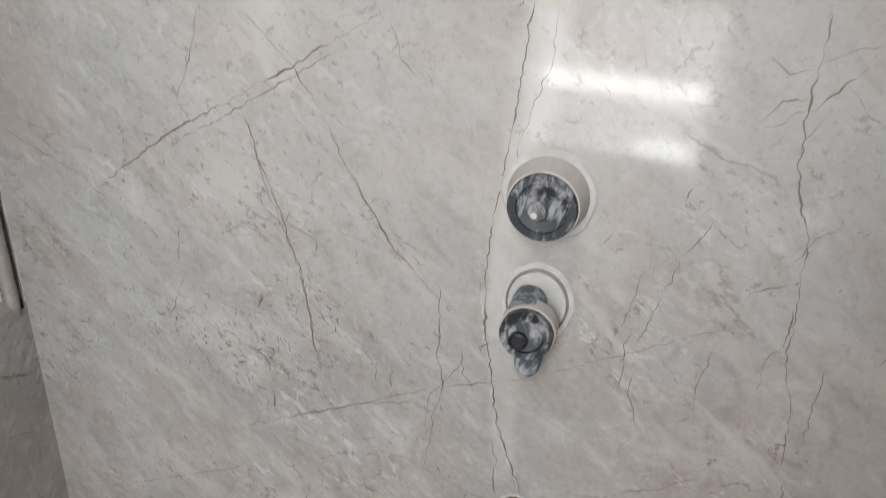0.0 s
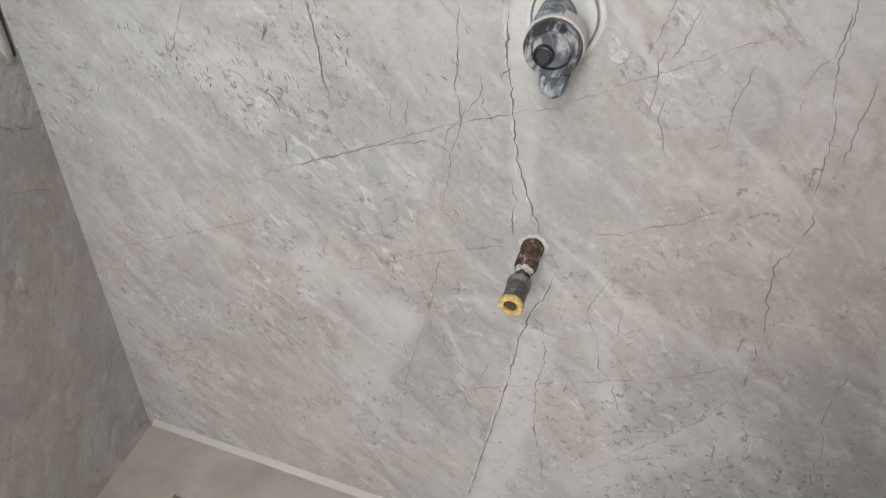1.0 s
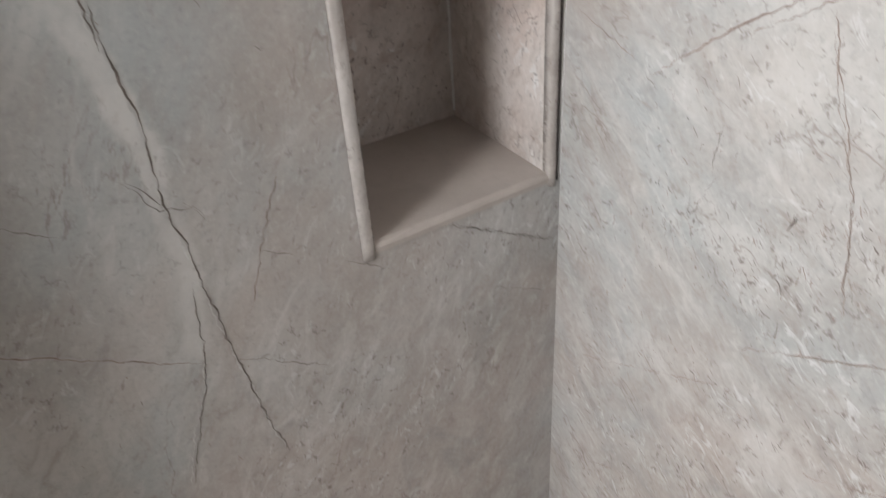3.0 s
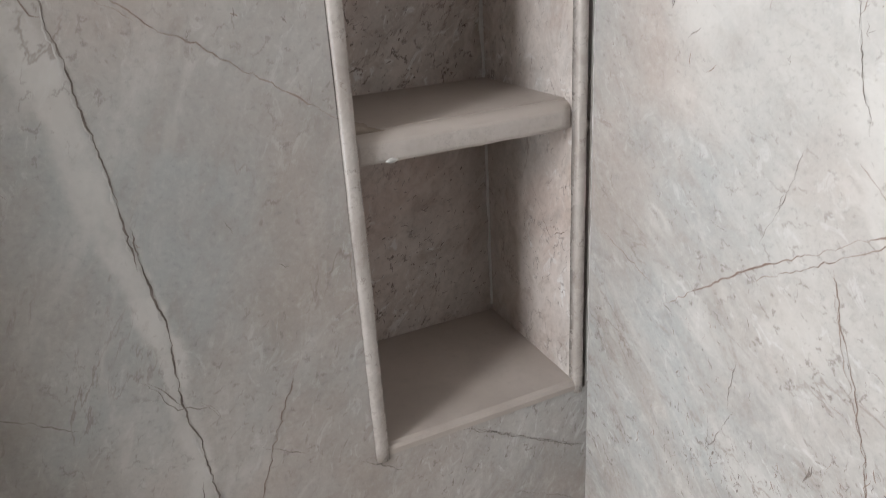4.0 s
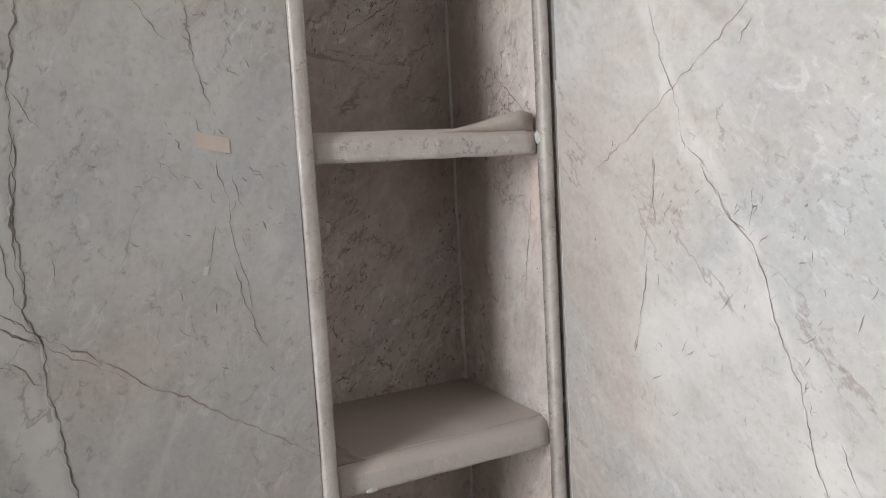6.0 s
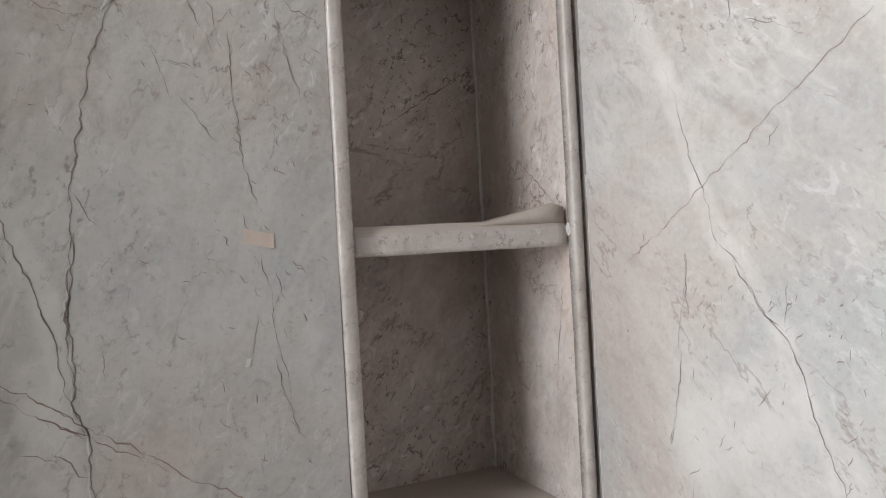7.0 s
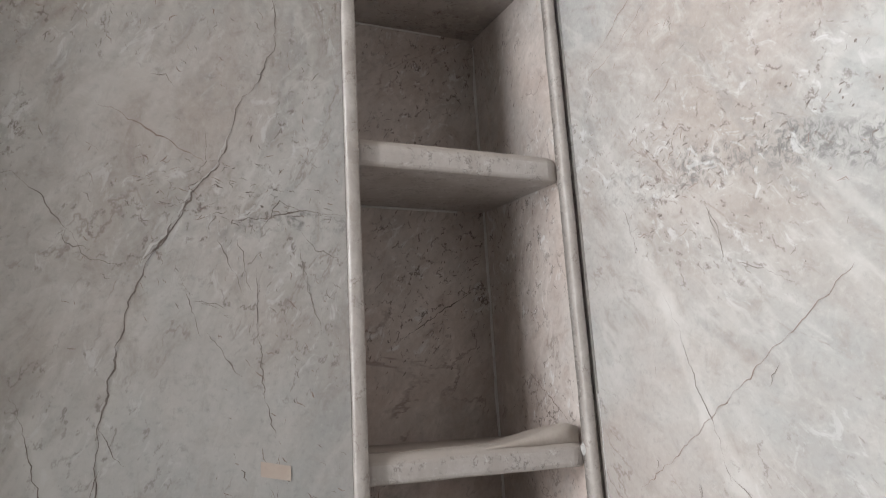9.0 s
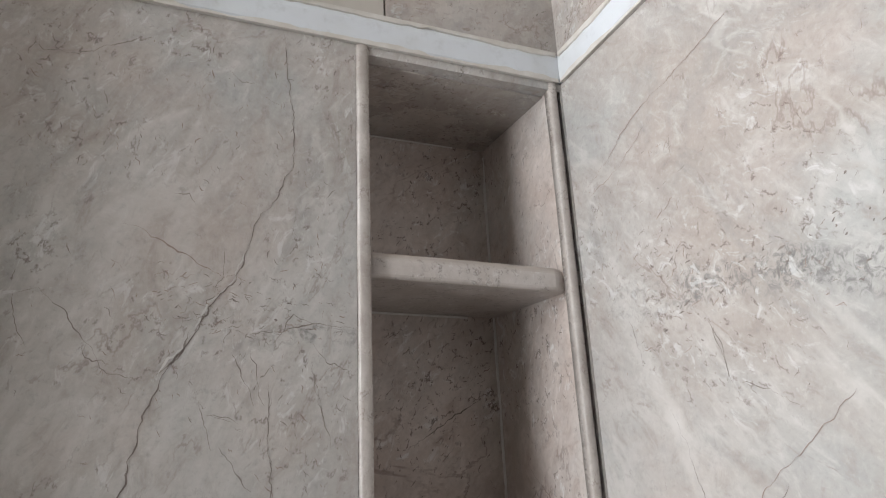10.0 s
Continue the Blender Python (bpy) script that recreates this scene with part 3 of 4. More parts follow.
for i in range(4):
    for j in range(4):
        x0, y1 = EDGE_WEST + 0.0006 + i * TILE, -EDGE - 0.0032 - j * TILE
        x1, y0 = min(ROOM_X, x0 + TILE - 0.003), max(-1.0, y1 - TILE + 0.003)
        if x1 - x0 > 0.02 and y1 - y0 > 0.02:
            part("tile", box((x0, y0, -0.028), (x1, y1, -0.005), 0.001), M_FLOOR, floor)

# ---- the shelf niche at the corner ----
niche = tagged(new("wall_niche"), "tall narrow marble shelf niche with pale edge beads", "niche", kind="structure")
INNER_Y0, INNER_Y1 = -0.310, -0.023
part("back_panel", box((NICHE_X - 0.02, NICHE_Y0, NICHE_Z0), (NICHE_X, 0.0, NICHE_Z1 + 0.06)), M_NICHE, niche, "dusty speckled marble back")
part("side_panel", box((NICHE_X, INNER_Y1, NICHE_Z0), (-0.012, INNER_Y1 + 0.016, NICHE_Z1 + 0.012)), M_NICHE, niche)
part("side_panel", box((NICHE_X, INNER_Y0 - 0.017, NICHE_Z0), (-0.012, INNER_Y0, NICHE_Z1 + 0.012)), M_NICHE, niche)
part("top_panel", swept([(NICHE_X, NICHE_Z1 + 0.010), (NICHE_X, NICHE_Z1 + 0.05), (-0.0205, NICHE_Z1 + 0.05), (-0.0205, NICHE_Z1 - 0.002)], [
    lambda x, z: (x, NICHE_Y0, z), lambda x, z: (x, 0.0, z)]), M_SPECKLED, niche)
part("sill", swept([(NICHE_X, 0.765), (NICHE_X, 0.790), (-0.006, 0.777), (-0.001, 0.7745), (0.0015, 0.770), (0.0015, 0.7625), (-0.03, 0.7625)], [
    lambda x, z: (x, INNER_Y0, z), lambda x, z: (x, INNER_Y1 + 0.012, z)]), M_DUST, niche, "dusty beige niche sill")


def bead(y0, y1, z0, z1, proud):
    """A half-round upright edging, slightly uneven along its length."""
    mid, half = (y0 + y1) / 2, (y1 - y0) / 2
    arc = [(-0.012, -half)] + [(proud * math.sin(k * math.pi / 10) - 0.001, -half * math.cos(k * math.pi / 10)) for k in range(11)] + [(-0.012, half)]

    def at(z):
        shift, swell = 0.0007 * noise.noise((z * 7, y0, 0)), 1 + 0.06 * noise.noise((z * 19, y0, 5))
        return lambda x, y: (x * swell, mid + y * swell + shift, z)
    return swept(arc, [at(z0 + (z1 - z0) * k / 90) for k in range(91)])


part("edge_bead", bead(NICHE_Y0 + 0.0005, INNER_Y0 + 0.0005, 0.757, STRIP0, 0.006), M_BEAD, niche, "pale half-round stone bead", smooth=True)
part("edge_bead", bead(INNER_Y1 - 0.001, -0.0095, 0.757, STRIP0, 0.005), M_BEAD, niche, "pale half-round stone bead", smooth=True)
part("joint", box((-0.02, -0.0095, 0.757), (-0.013, -0.0005, 2.206)), M_SHADOWGAP, niche, "dark open joint at the corner")
for z0, z1, x in ((0.775, 0.80, -0.004), (1.140, 1.150, -0.003), (1.195, 1.203, -0.003), (1.457, 1.60, -0.004), (1.895, 1.915, -0.003)):
    part("joint", box((-0.0125, -0.0092, z0), (x, -0.0035, z1), 0.001), M_JOINT, niche, "grey joint filler")
# pale uneven strip that paints the highlight on the slab's edge
part("joint_glint", swept([(0, 0), (1, 0), (1, 1), (0, 1)], [
    lambda u, v, z=z: (-0.012 + u * 0.0125, -v * max(0.0004, 0.0016 + 0.0022 * noise.noise((z * 26, 7, 2))) - 0.0001, z) for z in np.linspace(0.77, 1.60, 170)]), M_LINE, niche, "pale chipped slab edge")
part("grout_line", swept([(0, 0), (1, 0), (1, 1), (0, 1)], [
    lambda u, v, z=z: (NICHE_X + u * 0.003, INNER_Y1 - v * max(0.0003, 0.0030 + 0.0045 * noise.noise((z * 14, 2, 2)) + 0.0015 * noise.noise((z * 70, 2, 2))), z) for z in np.linspace(0.80, NICHE_Z1 - 0.003, 160)]), M_LINE, niche)
part("grout_line", box((NICHE_X, INNER_Y0, NICHE_Z1 + 0.007), (NICHE_X + 0.0025, INNER_Y1 - 0.06, NICHE_Z1 + 0.0095), 0.0008), M_LINE, niche)


def shelf(z0, z1, material):
    """A marble shelf with a half-round worn front, its underside rising a little towards the back."""
    nose = [(-0.024 + 0.016 * math.sin(k * math.pi / 14), z1 - 0.016 + 0.016 * math.cos(k * math.pi / 14)) for k in range(8)]
    lower_lip = [(-0.008, z0 + 0.005), (-0.0092, z0 + 0.002), (-0.012, z0)]

    def at(y):
        right, left = max(0.0, (y - INNER_Y1 + 0.020) / 0.020), max(0.0, (INNER_Y0 + 0.012 - y) / 0.012)
        back = 0.006 * right ** 2.2 + 0.003 * left ** 2
        wave, drop = 0.0011 * noise.noise((y * 34, z0, 1)) + 0.0005 * noise.noise((y * 130, z0, 1)), 0.0007 * noise.noise((y * 30, z0, 3))
        return lambda x, z: (x + (x > -0.05) * (wave - back), y, z + drop)

    profile = [(NICHE_X, z0 + 0.018), (NICHE_X, z1)] + nose + lower_lip
    top = part("shelf", swept(profile, [at(y) for y in np.linspace(INNER_Y0, INNER_Y1, 49)]), material, niche, "marble shelf with worn rounded front", smooth=False)
    part("dust_layer", box((NICHE_X, INNER_Y0, z1 - 0.0005), (-0.028, INNER_Y1, z1 + 0.0010)), M_DUST, top, "layer of beige dust")
    part("grout_line", box((NICHE_X, INNER_Y0, z0 + 0.0145), (NICHE_X + 0.003, INNER_Y1 - 0.05, z0 + 0.0175), 0.0006), M_LINE, top)
    return top


def heap(y_wall, y_end, x0, x1, z, high):
    """A smooth wedge of mortar on a shelf, high against the side panel and running out along the shelf."""
    bm = bmesh.new()
    rows = []
    for i in range(9):
        s = i / 8
        rows.append([bm.verts.new((x0 + (x1 - x0) * k / 6 + 0.004 * s * math.sin(k), y_wall + (y_end - y_wall) * s,
                                   z + max(0.0, high * (1 - s) ** 1.5 * min(1.0, 0.6 + 2.5 * s) * (1 - 0.55 * (k / 6) ** 2) + 0.0012 * noise.noise((s * 9, k, z)))))
                     for k in range(7)])
    for a, b in zip(rows, rows[1:]):
        for k in range(6):
            bm.faces.new((a[k], a[k + 1], b[k + 1], b[k]))
    base = bmesh.ops.extrude_face_region(bm, geom=bm.faces[:])["geom"]
    for v in base:
        if isinstance(v, bmesh.types.BMVert):
            v.co.z = z - 0.001
    bmesh.ops.recalc_face_normals(bm, faces=bm.faces[:])
    return bm


def drop(centre, size):
    """A small uneven blob of dried paint or grout."""
    bm = bmesh.new()
    bmesh.ops.create_icosphere(bm, subdivisions=3, radius=1.0)
    for v in bm.verts:
        swell = 1 + 0.45 * noise.noise(v.co * 1.7 + Vector(centre) * 31)
        v.co = [centre[i] + v.co[i] * size[i] * swell for i in range(3)]
    return bm


upper, middle, lower = shelf(1.886, 1.923, M_NOSE), shelf(1.512, 1.546, M_NOSE), shelf(1.141, 1.176, M_NOSE_DUSTY)
part("mortar_wedge", heap(INNER_Y1 - 0.006, -0.16, -0.012, -0.12, 1.5425, 0.031), M_MORTAR, middle, "wedge of beige mortar", smooth=True)
part("mortar_wedge", heap(INNER_Y0, -0.265, -0.020, -0.09, 1.175, 0.014), M_BROWN, lower, "brown mortar smear", smooth=True)

part("paint_drop", drop((-0.0095, -0.268, 1.1435), (0.003, 0.007, 0.003)), M_GROUT, lower, "dried white paint drop", smooth=True)
part("grout_bit", drop((-0.011, INNER_Y1 - 0.001, 1.532), (0.005, 0.003, 0.008)), M_GROUT, middle, "bit of white grout", smooth=True)

# ---- plumbing on the north wall ----
hx, hz = VALVE_HIGH
valve = tagged(new("diverter_valve"), "capped shower valve in beige sleeve with cement smears", "valve")
part("grout_ring", turned([(-0.02, 0.0455), (0.0008, 0.0455), (0.0026, 0.043), (0.0022, 0.039)], VALVE_HIGH, 48, 0.05), M_GROUT, valve, "rough white grout ring")
part("sleeve", turned([(-0.03, 0.0392), (0.004, 0.0385), (0.027, 0.0340), (0.0295, 0.0332), (0.030, 0.030)], VALVE_HIGH, 48), M_PVC, valve, "beige plastic sleeve", smooth=False)
cap = part("cap", turned([(0.026, 0.0318), (0.0335, 0.0320), (0.0352, 0.0308), (0.0352, 0.0240), (0.0342, 0.0230)], (hx, hz), 48, 0.012), M_CAP, valve, "black cap smeared with white cement")
part("face", turned([(0.026, 0.0240), (0.0346, 0.0240), (0.0354, 0.0225), (0.0344, 0.0125), (0.0338, 0.010)], (hx, hz), 40), M_CAP, cap, "black smeared face")
part("spindle", turned([(0.026, 0.0100), (0.0360, 0.0095), (0.0375, 0.0080)], (hx - 0.003, hz - 0.003), 24, 0.05), M_CAP_FACE, cap, "grey spindle end")
part("stud", turned([(0.036, 0.0034), (0.0420, 0.0034), (0.0428, 0.0026)], (hx - 0.005, hz - 0.005), 16), M_GROUT, cap, "pale stud")

lx, lz = VALVE_LOW
valve = tagged(new("stop_valve"), "exposed stop valve with smeared dark plastic cover", "valve")
part("grout_ring", turned([(-0.02, 0.0400), (0.0006, 0.0375), (0.0016, 0.0360), (0.0010, 0.0335)], (lx, lz + 0.010), 48, 0.05, 1.2), M_GROUT, valve, "rough white grout ring")
part("rim", turned([(-0.004, 0.0318), (0.0022, 0.0318), (0.0028, 0.0306), (0.0012, 0.0298)], (lx, lz + 0.010), 48, 0.02, 1.22), M_JOINT, valve, "thin grey rim")
part("seat", turned([(-0.01, 0.0292), (0.0030, 0.0292), (0.0034, 0.027)], (lx, lz + 0.010), 40, 0.02, 1.2), M_GROUT, valve, "white filler inside the rim")
part("stem", turned([(0.0, 0.0165), (0.010, 0.0170), (0.034, 0.0165), (0.036, 0.015)], (lx - 0.006, lz + 0.014), 32, 0.05), M_BLUE, valve, "blue-grey stem")
part("collar", turned([(0.022, 0.0240), (0.024, 0.0275), (0.040, 0.0275), (0.041, 0.0265)], VALVE_LOW, 44), M_PVC, valve, "beige plastic collar")
cover = part("cover", turned([(0.038, 0.0258), (0.049, 0.0258), (0.052, 0.0242), (0.0515, 0.0180), (0.0475, 0.0172)], VALVE_LOW, 44, 0.02), M_CAP, valve, "black smeared cover ring")
part("face", turned([(0.042, 0.0168), (0.0495, 0.0168), (0.0505, 0.0155), (0.0500, 0.011)], VALVE_LOW, 36), M_CAP_FACE, cover, "grey smeared face")
part("bore", turned([(0.046, 0.0095), (0.0550, 0.0092), (0.0558, 0.0075), (0.0540, 0.006)], (lx - 0.006, lz - 0.005), 28), M_HOLE, cover, "dark bore")
part("lug", turned([(0.014, 0.0080), (0.030, 0.0130), (0.044, 0.0135), (0.0475, 0.0100), (0.048, 0.006)], (lx + 0.005, lz - 0.0285), 24, 0.14, 1.55), M_BLUE, cover, "blue-grey lug")

ox, oz = OUTLET
outlet = tagged(new("pipe_outlet"), "rusty iron pipe stub with yellow brass end", "pipe")
part("grout_ring", turned([(-0.01, 0.0165), (0.0010, 0.0165), (0.0020, 0.0140), (0.0015, 0.0125)], OUTLET, 36, 0.18), M_GROUT, outlet, "rough white grout ring")
thread = [(0.026 + 0.0011 * k, 0.0126 if k % 2 else 0.0114) for k in range(14)]
part("nipple", turned([(-0.02, 0.0122), (0.010, 0.0126), (0.016, 0.0118), (0.024, 0.0124)] + thread + [(0.044, 0.0105), (0.047, 0.0085)], OUTLET, 32, 0.13), M_PIPE, outlet, "rusted iron nipple with pale scale")
part("thread_tape", turned([(0.043, 0.0082), (0.046, 0.0100), (0.050, 0.0084), (0.054, 0.0094), (0.058, 0.0076)], OUTLET, 28, 0.45), M_GROUT, outlet, "grey-white thread tape")
part("neck", turned([(0.053, 0.0088), (0.058, 0.0092), (0.062, 0.0082), (0.068, 0.0080)], OUTLET, 28, 0.12), M_PIPE, outlet, "dark metal neck")
coupling = part("coupling", turned([(0.062, 0.0095), (0.065, 0.0126), (0.069, 0.0136), (0.073, 0.0135), (0.075, 0.0124), (0.096, 0.0122), (0.098, 0.0130), (0.102, 0.0132), (0.1025, 0.0085)], OUTLET, 36, 0.07), M_COUPLING, outlet, "dull grey metal coupling smeared with cement")
ring = bmesh.new()
for d, r in ((0.1005, 0.0134), (0.1040, 0.0134), (0.1052, 0.0125), (0.1052, 0.0078), (0.0990, 0.0066)):
    for k in range(36):
        a = 2 * math.pi * k / 36
        ring.verts.new((ox + r * math.cos(a), -d, oz + r * math.sin(a)))
ring.verts.ensure_lookup_table()
for j in range(4):
    for k in range(36):
        ring.faces.new([ring.verts[36 * (j + p) + (k + q) % 36] for p, q in ((0, 0), (0, 1), (1, 1), (1, 0))])
bmesh.ops.recalc_face_normals(ring, faces=ring.faces[:])
part("end_ring", ring, M_BRASS, coupling, "yellow brass end ring")
part("plug", turned([(0.095, 0.0070), (0.1034, 0.0068), (0.1042, 0.004)], (ox - 0.001, oz), 20, 0.75), M_BORE, coupling, "rusty brown bore")

# ---- loose bits stuck to the west wall ----
scrap = part("tape_scrap", slab(-0.426, -0.395, 1.530, 1.545, 0.0006, lambda u, v, d: (0.0008 - d, u, v - 0.22 * (u + 0.41))), M_TAPE)
tagged(scrap, "small piece of beige masking tape on marble", "tape")
scrap = part("plaster_chip", slab(-0.429, -0.4245, 1.409, 1.417, 0.0006, lambda u, v, d: (0.0008 - d, u + 0.3 * (v - 1.416), v)), M_PALE)
tagged(scrap, "small pale plaster chip on marble", "chip")

# ---- veins of the marble ----
def off_valves(u, v):
    return min((u - a) ** 2 + (v - b) ** 2 for a, b in (VALVE_HIGH, VALVE_LOW, OUTLET)) > 0.048 ** 2


veins_north = Veins(on_north, 1)
veins_north.vein("rust", 1.0, (0.055, 0.458), (0.314, 0.591))
veins_north.vein("brown", 0.8, (0.061, 0.218), (0.185, 0.286))
veins_north.vein("rust", 1.0, (0.386, 0.696), (0.477, 0.746), (0.555, 0.775))
veins_north.vein("dark", 1.3, (0.634, 1.217), (0.628, 1.110), (0.617, 1.000), (0.617, 0.935))
veins_north.vein("dark", 1.1, (0.657, 1.220), (0.654, 1.168), (0.630, 1.066))
veins_north.vein("brown", 1.2, (0.860, 1.240), (0.866, 1.112), (0.892, 1.040), (0.907, 0.920), (0.922, 0.879))
veins_north.vein("rust", 1.3, (0.141, 0.956), (0.263, 1.047), (0.505, 1.195))
veins_north.vein("rust", 1.0, (0.261, 1.031), (0.455, 1.154))
veins_north.vein("rust", 1.0, (0.348, 1.078), (0.407, 0.915), (0.433, 0.778))
veins_north.vein("brown", 0.9, (0.467, 1.032), (0.512, 0.965))
veins_north.vein("rust", 1.0, (0.326, 0.665), (0.571, 0.797), (0.674, 0.841), (0.866, 0.959))
veins_north.vein("rust", 1.0, (0.444, 0.544), (0.546, 0.606), (0.649, 0.656))
veins_north.vein("rust", 1.0, (0.531, 0.301), (0.636, 0.387), (0.886, 0.521), (0.930, 0.559))
veins_north.vein("brown", 0.8, (0.901, 1.208), (0.871, 1.160), (0.834, 1.136))
veins_north.vein("brown", 0.9, (0.946, 0.512), (0.928, 0.459), (0.804, 0.262))
veins_north.vein("rust", 1.1, (0.021, 1.013), (0.122, 0.973))
veins_north.vein("dark", 1.8, (0.619, 0.939), (0.621, 0.890), (0.629, 0.856), (0.637, 0.816), (0.644, 0.780), (0.651, 0.757), (0.663, 0.727), (0.679, 0.692), (0.683, 0.681))
veins_north.vein("brown", 1.2, (0.640, 0.750), (0.650, 0.719), (0.649, 0.691), (0.656, 0.664))
veins_north.vein("dark", 1.6, (0.357, 0.870), (0.352, 0.846))
veins_north.vein("dark", 1.4, (0.344, 0.788), (0.357, 0.781), (0.365, 0.766))
veins_north.vein("brown", 1.1, (0.365, 0.736), (0.368, 0.716))
veins_north.vein("brown", 0.8, (0.402, 0.742), (0.405, 0.719))
veins_north.vein("brown", 0.9, (0.518, 0.781), (0.521, 0.813), (0.532, 0.827))
veins_north.vein("brown", 0.8, (0.500, 0.815), (0.499, 0.783))
veins_north.vein("rust", 0.9, (0.563, 0.656), (0.573, 0.762), (0.582, 0.806), (0.588, 0.828))
veins_north.vein("rust", 0.8, (0.568, 0.930), (0.573, 0.844), (0.578, 0.809))
veins_north.vein("brown", 0.8, (0.597, 0.861), (0.603, 0.825), (0.620, 0.802))
veins_north.vein("brown", 1.0, (0.627, 0.874), (0.620, 0.862))
veins_north.vein("brown", 1.0, (0.773, 0.758), (0.779, 0.785), (0.789, 0.801))
veins_north.vein("rust", 1.5, (0.766, 0.927), (0.762, 0.907), (0.765, 0.880), (0.764, 0.849))
veins_north.vein("brown", 0.9, (0.771, 0.909), (0.778, 0.932), (0.785, 0.956), (0.787, 0.969))
veins_north.vein("brown", 0.8, (0.757, 0.923), (0.762, 0.954))
veins_north.vein("brown", 1.0, (0.840, 0.921), (0.843, 0.905), (0.837, 0.873), (0.837, 0.855), (0.844, 0.833))
veins_north.vein("brown", 1.2, (0.898, 0.981), (0.899, 0.960), (0.899, 0.930))
veins_north.vein("brown", 1.2, (0.915, 0.902), (0.925, 0.870), (0.926, 0.847), (0.928, 0.829), (0.931, 0.798))
veins_north.vein("brown", 1.1, (0.940, 0.793), (0.939, 0.761), (0.934, 0.741), (0.924, 0.711), (0.929, 0.692), (0.941, 0.646), (0.944, 0.618), (0.930, 0.604), (0.927, 0.581))
veins_north.vein("brown", 1.0, (0.937, 0.606), (0.948, 0.585), (0.948, 0.554), (0.951, 0.524))
veins_north.vein("brown", 0.9, (0.943, 0.839), (0.941, 0.868), (0.938, 0.933))
veins_north.vein("rust", 1.0, (0.734, 0.701), (0.770, 0.706), (0.821, 0.739), (0.864, 0.769))
veins_north.vein("brown", 1.0, (0.568, 0.609), (0.557, 0.521), (0.547, 0.463), (0.534, 0.399), (0.521, 0.330))
veins_north.vein("brown", 1.0, (0.523, 0.437), (0.529, 0.403))
veins_north.vein("brown", 0.9, (0.507, 0.584), (0.497, 0.510))
veins_north.vein("brown", 1.0, (0.770, 0.641), (0.756, 0.595), (0.756, 0.576), (0.773, 0.543), (0.785, 0.495), (0.808, 0.471), (0.812, 0.450), (0.831, 0.411), (0.847, 0.374))
veins_north.vein("brown", 1.0, (0.793, 0.609), (0.796, 0.562), (0.789, 0.549))
veins_north.vein("brown", 1.0, (0.689, 0.556), (0.706, 0.537), (0.711, 0.518), (0.718, 0.477), (0.712, 0.428), (0.723, 0.332), (0.740, 0.270), (0.757, 0.188))
veins_north.vein("dark", 1.8, (0.709, 0.634), (0.703, 0.595), (0.689, 0.556), (0.680, 0.511), (0.677, 0.460), (0.671, 0.379), (0.658, 0.271), (0.650, 0.191), (0.641, 0.102))
veins_north.vein("brown", 1.0, (0.936, 0.479), (0.955, 0.460))
veins_north.vein("brown", 0.9, (0.982, 0.452), (1.006, 0.450), (1.023, 0.440))
veins_north.vein("brown", 0.9, (0.946, 0.443), (0.957, 0.387), (0.959, 0.334))
veins_north.vein("brown", 1.0, (1.047, 0.598), (1.043, 0.546), (1.047, 0.500), (1.062, 0.478), (1.069, 0.422), (1.078, 0.382))
veins_north.vein("brown", 0.9, (0.827, 0.524), (0.852, 0.513), (0.873, 0.509))
veins_north.vein("brown", 0.9, (0.820, 0.313), (0.857, 0.326), (0.910, 0.364))
veins_north.vein("brown", 0.8, (0.898, 0.381), (0.923, 0.401))
veins_north.vein("brown", 0.9, (0.648, 0.448), (0.639, 0.414), (0.625, 0.383))
veins_north.vein("rust", 1.0, (0.123, 0.254), (0.161, 0.274))
veins_north.vein("dark", 1.2, (0.227, 1.490), (0.256, 1.448), (0.286, 1.420), (0.294, 1.398), (0.312, 1.350), (0.327, 1.312), (0.340, 1.280), (0.346, 1.241), (0.358, 1.219), (0.363, 1.200))
veins_north.vein("brown", 0.8, (0.290, 1.473), (0.285, 1.447), (0.285, 1.428))
veins_north.vein("brown", 0.9, (0.269, 1.377), (0.247, 1.351))
veins_north.vein("brown", 1.0, (0.170, 1.273), (0.153, 1.261))
veins_north.vein("brown", 1.0, (0.138, 1.312), (0.128, 1.291), (0.138, 1.324), (0.154, 1.398))
veins_north.vein("brown", 0.8, (0.164, 1.501), (0.161, 1.433))
veins_north.vein("brown", 0.8, (0.391, 1.370), (0.388, 1.354))
veins_north.vein("brown", 0.8, (0.282, 1.114), (0.297, 1.149), (0.305, 1.175))
veins_north.vein("brown", 0.7, (0.371, 1.260), (0.388, 1.224))
veins_north.vein("brown", 0.7, (0.197, 1.080), (0.229, 1.075))
veins_north.vein("brown", 0.9, (0.090, 1.821), (0.103, 1.777), (0.106, 1.759))
veins_north.vein("brown", 0.8, (0.141, 1.708), (0.165, 1.659), (0.176, 1.600), (0.191, 1.566), (0.204, 1.527), (0.213, 1.504))
veins_north.vein("rust", 0.9, (0.060, 1.485), (0.131, 1.525), (0.189, 1.564), (0.274, 1.621), (0.352, 1.670), (0.382, 1.691))
veins_north.vein("brown", 0.8, (0.253, 1.717), (0.285, 1.705), (0.321, 1.684))
veins_north.vein("brown", 0.8, (0.289, 1.618), (0.272, 1.592))
veins_north.vein("brown", 0.8, (0.210, 1.510), (0.239, 1.482), (0.256, 1.445), (0.282, 1.426))
veins_north.vein("brown", 0.7, (0.167, 1.500), (0.149, 1.397))
veins_north.vein("brown", 0.8, (0.227, 1.779), (0.238, 1.742), (0.243, 1.718))
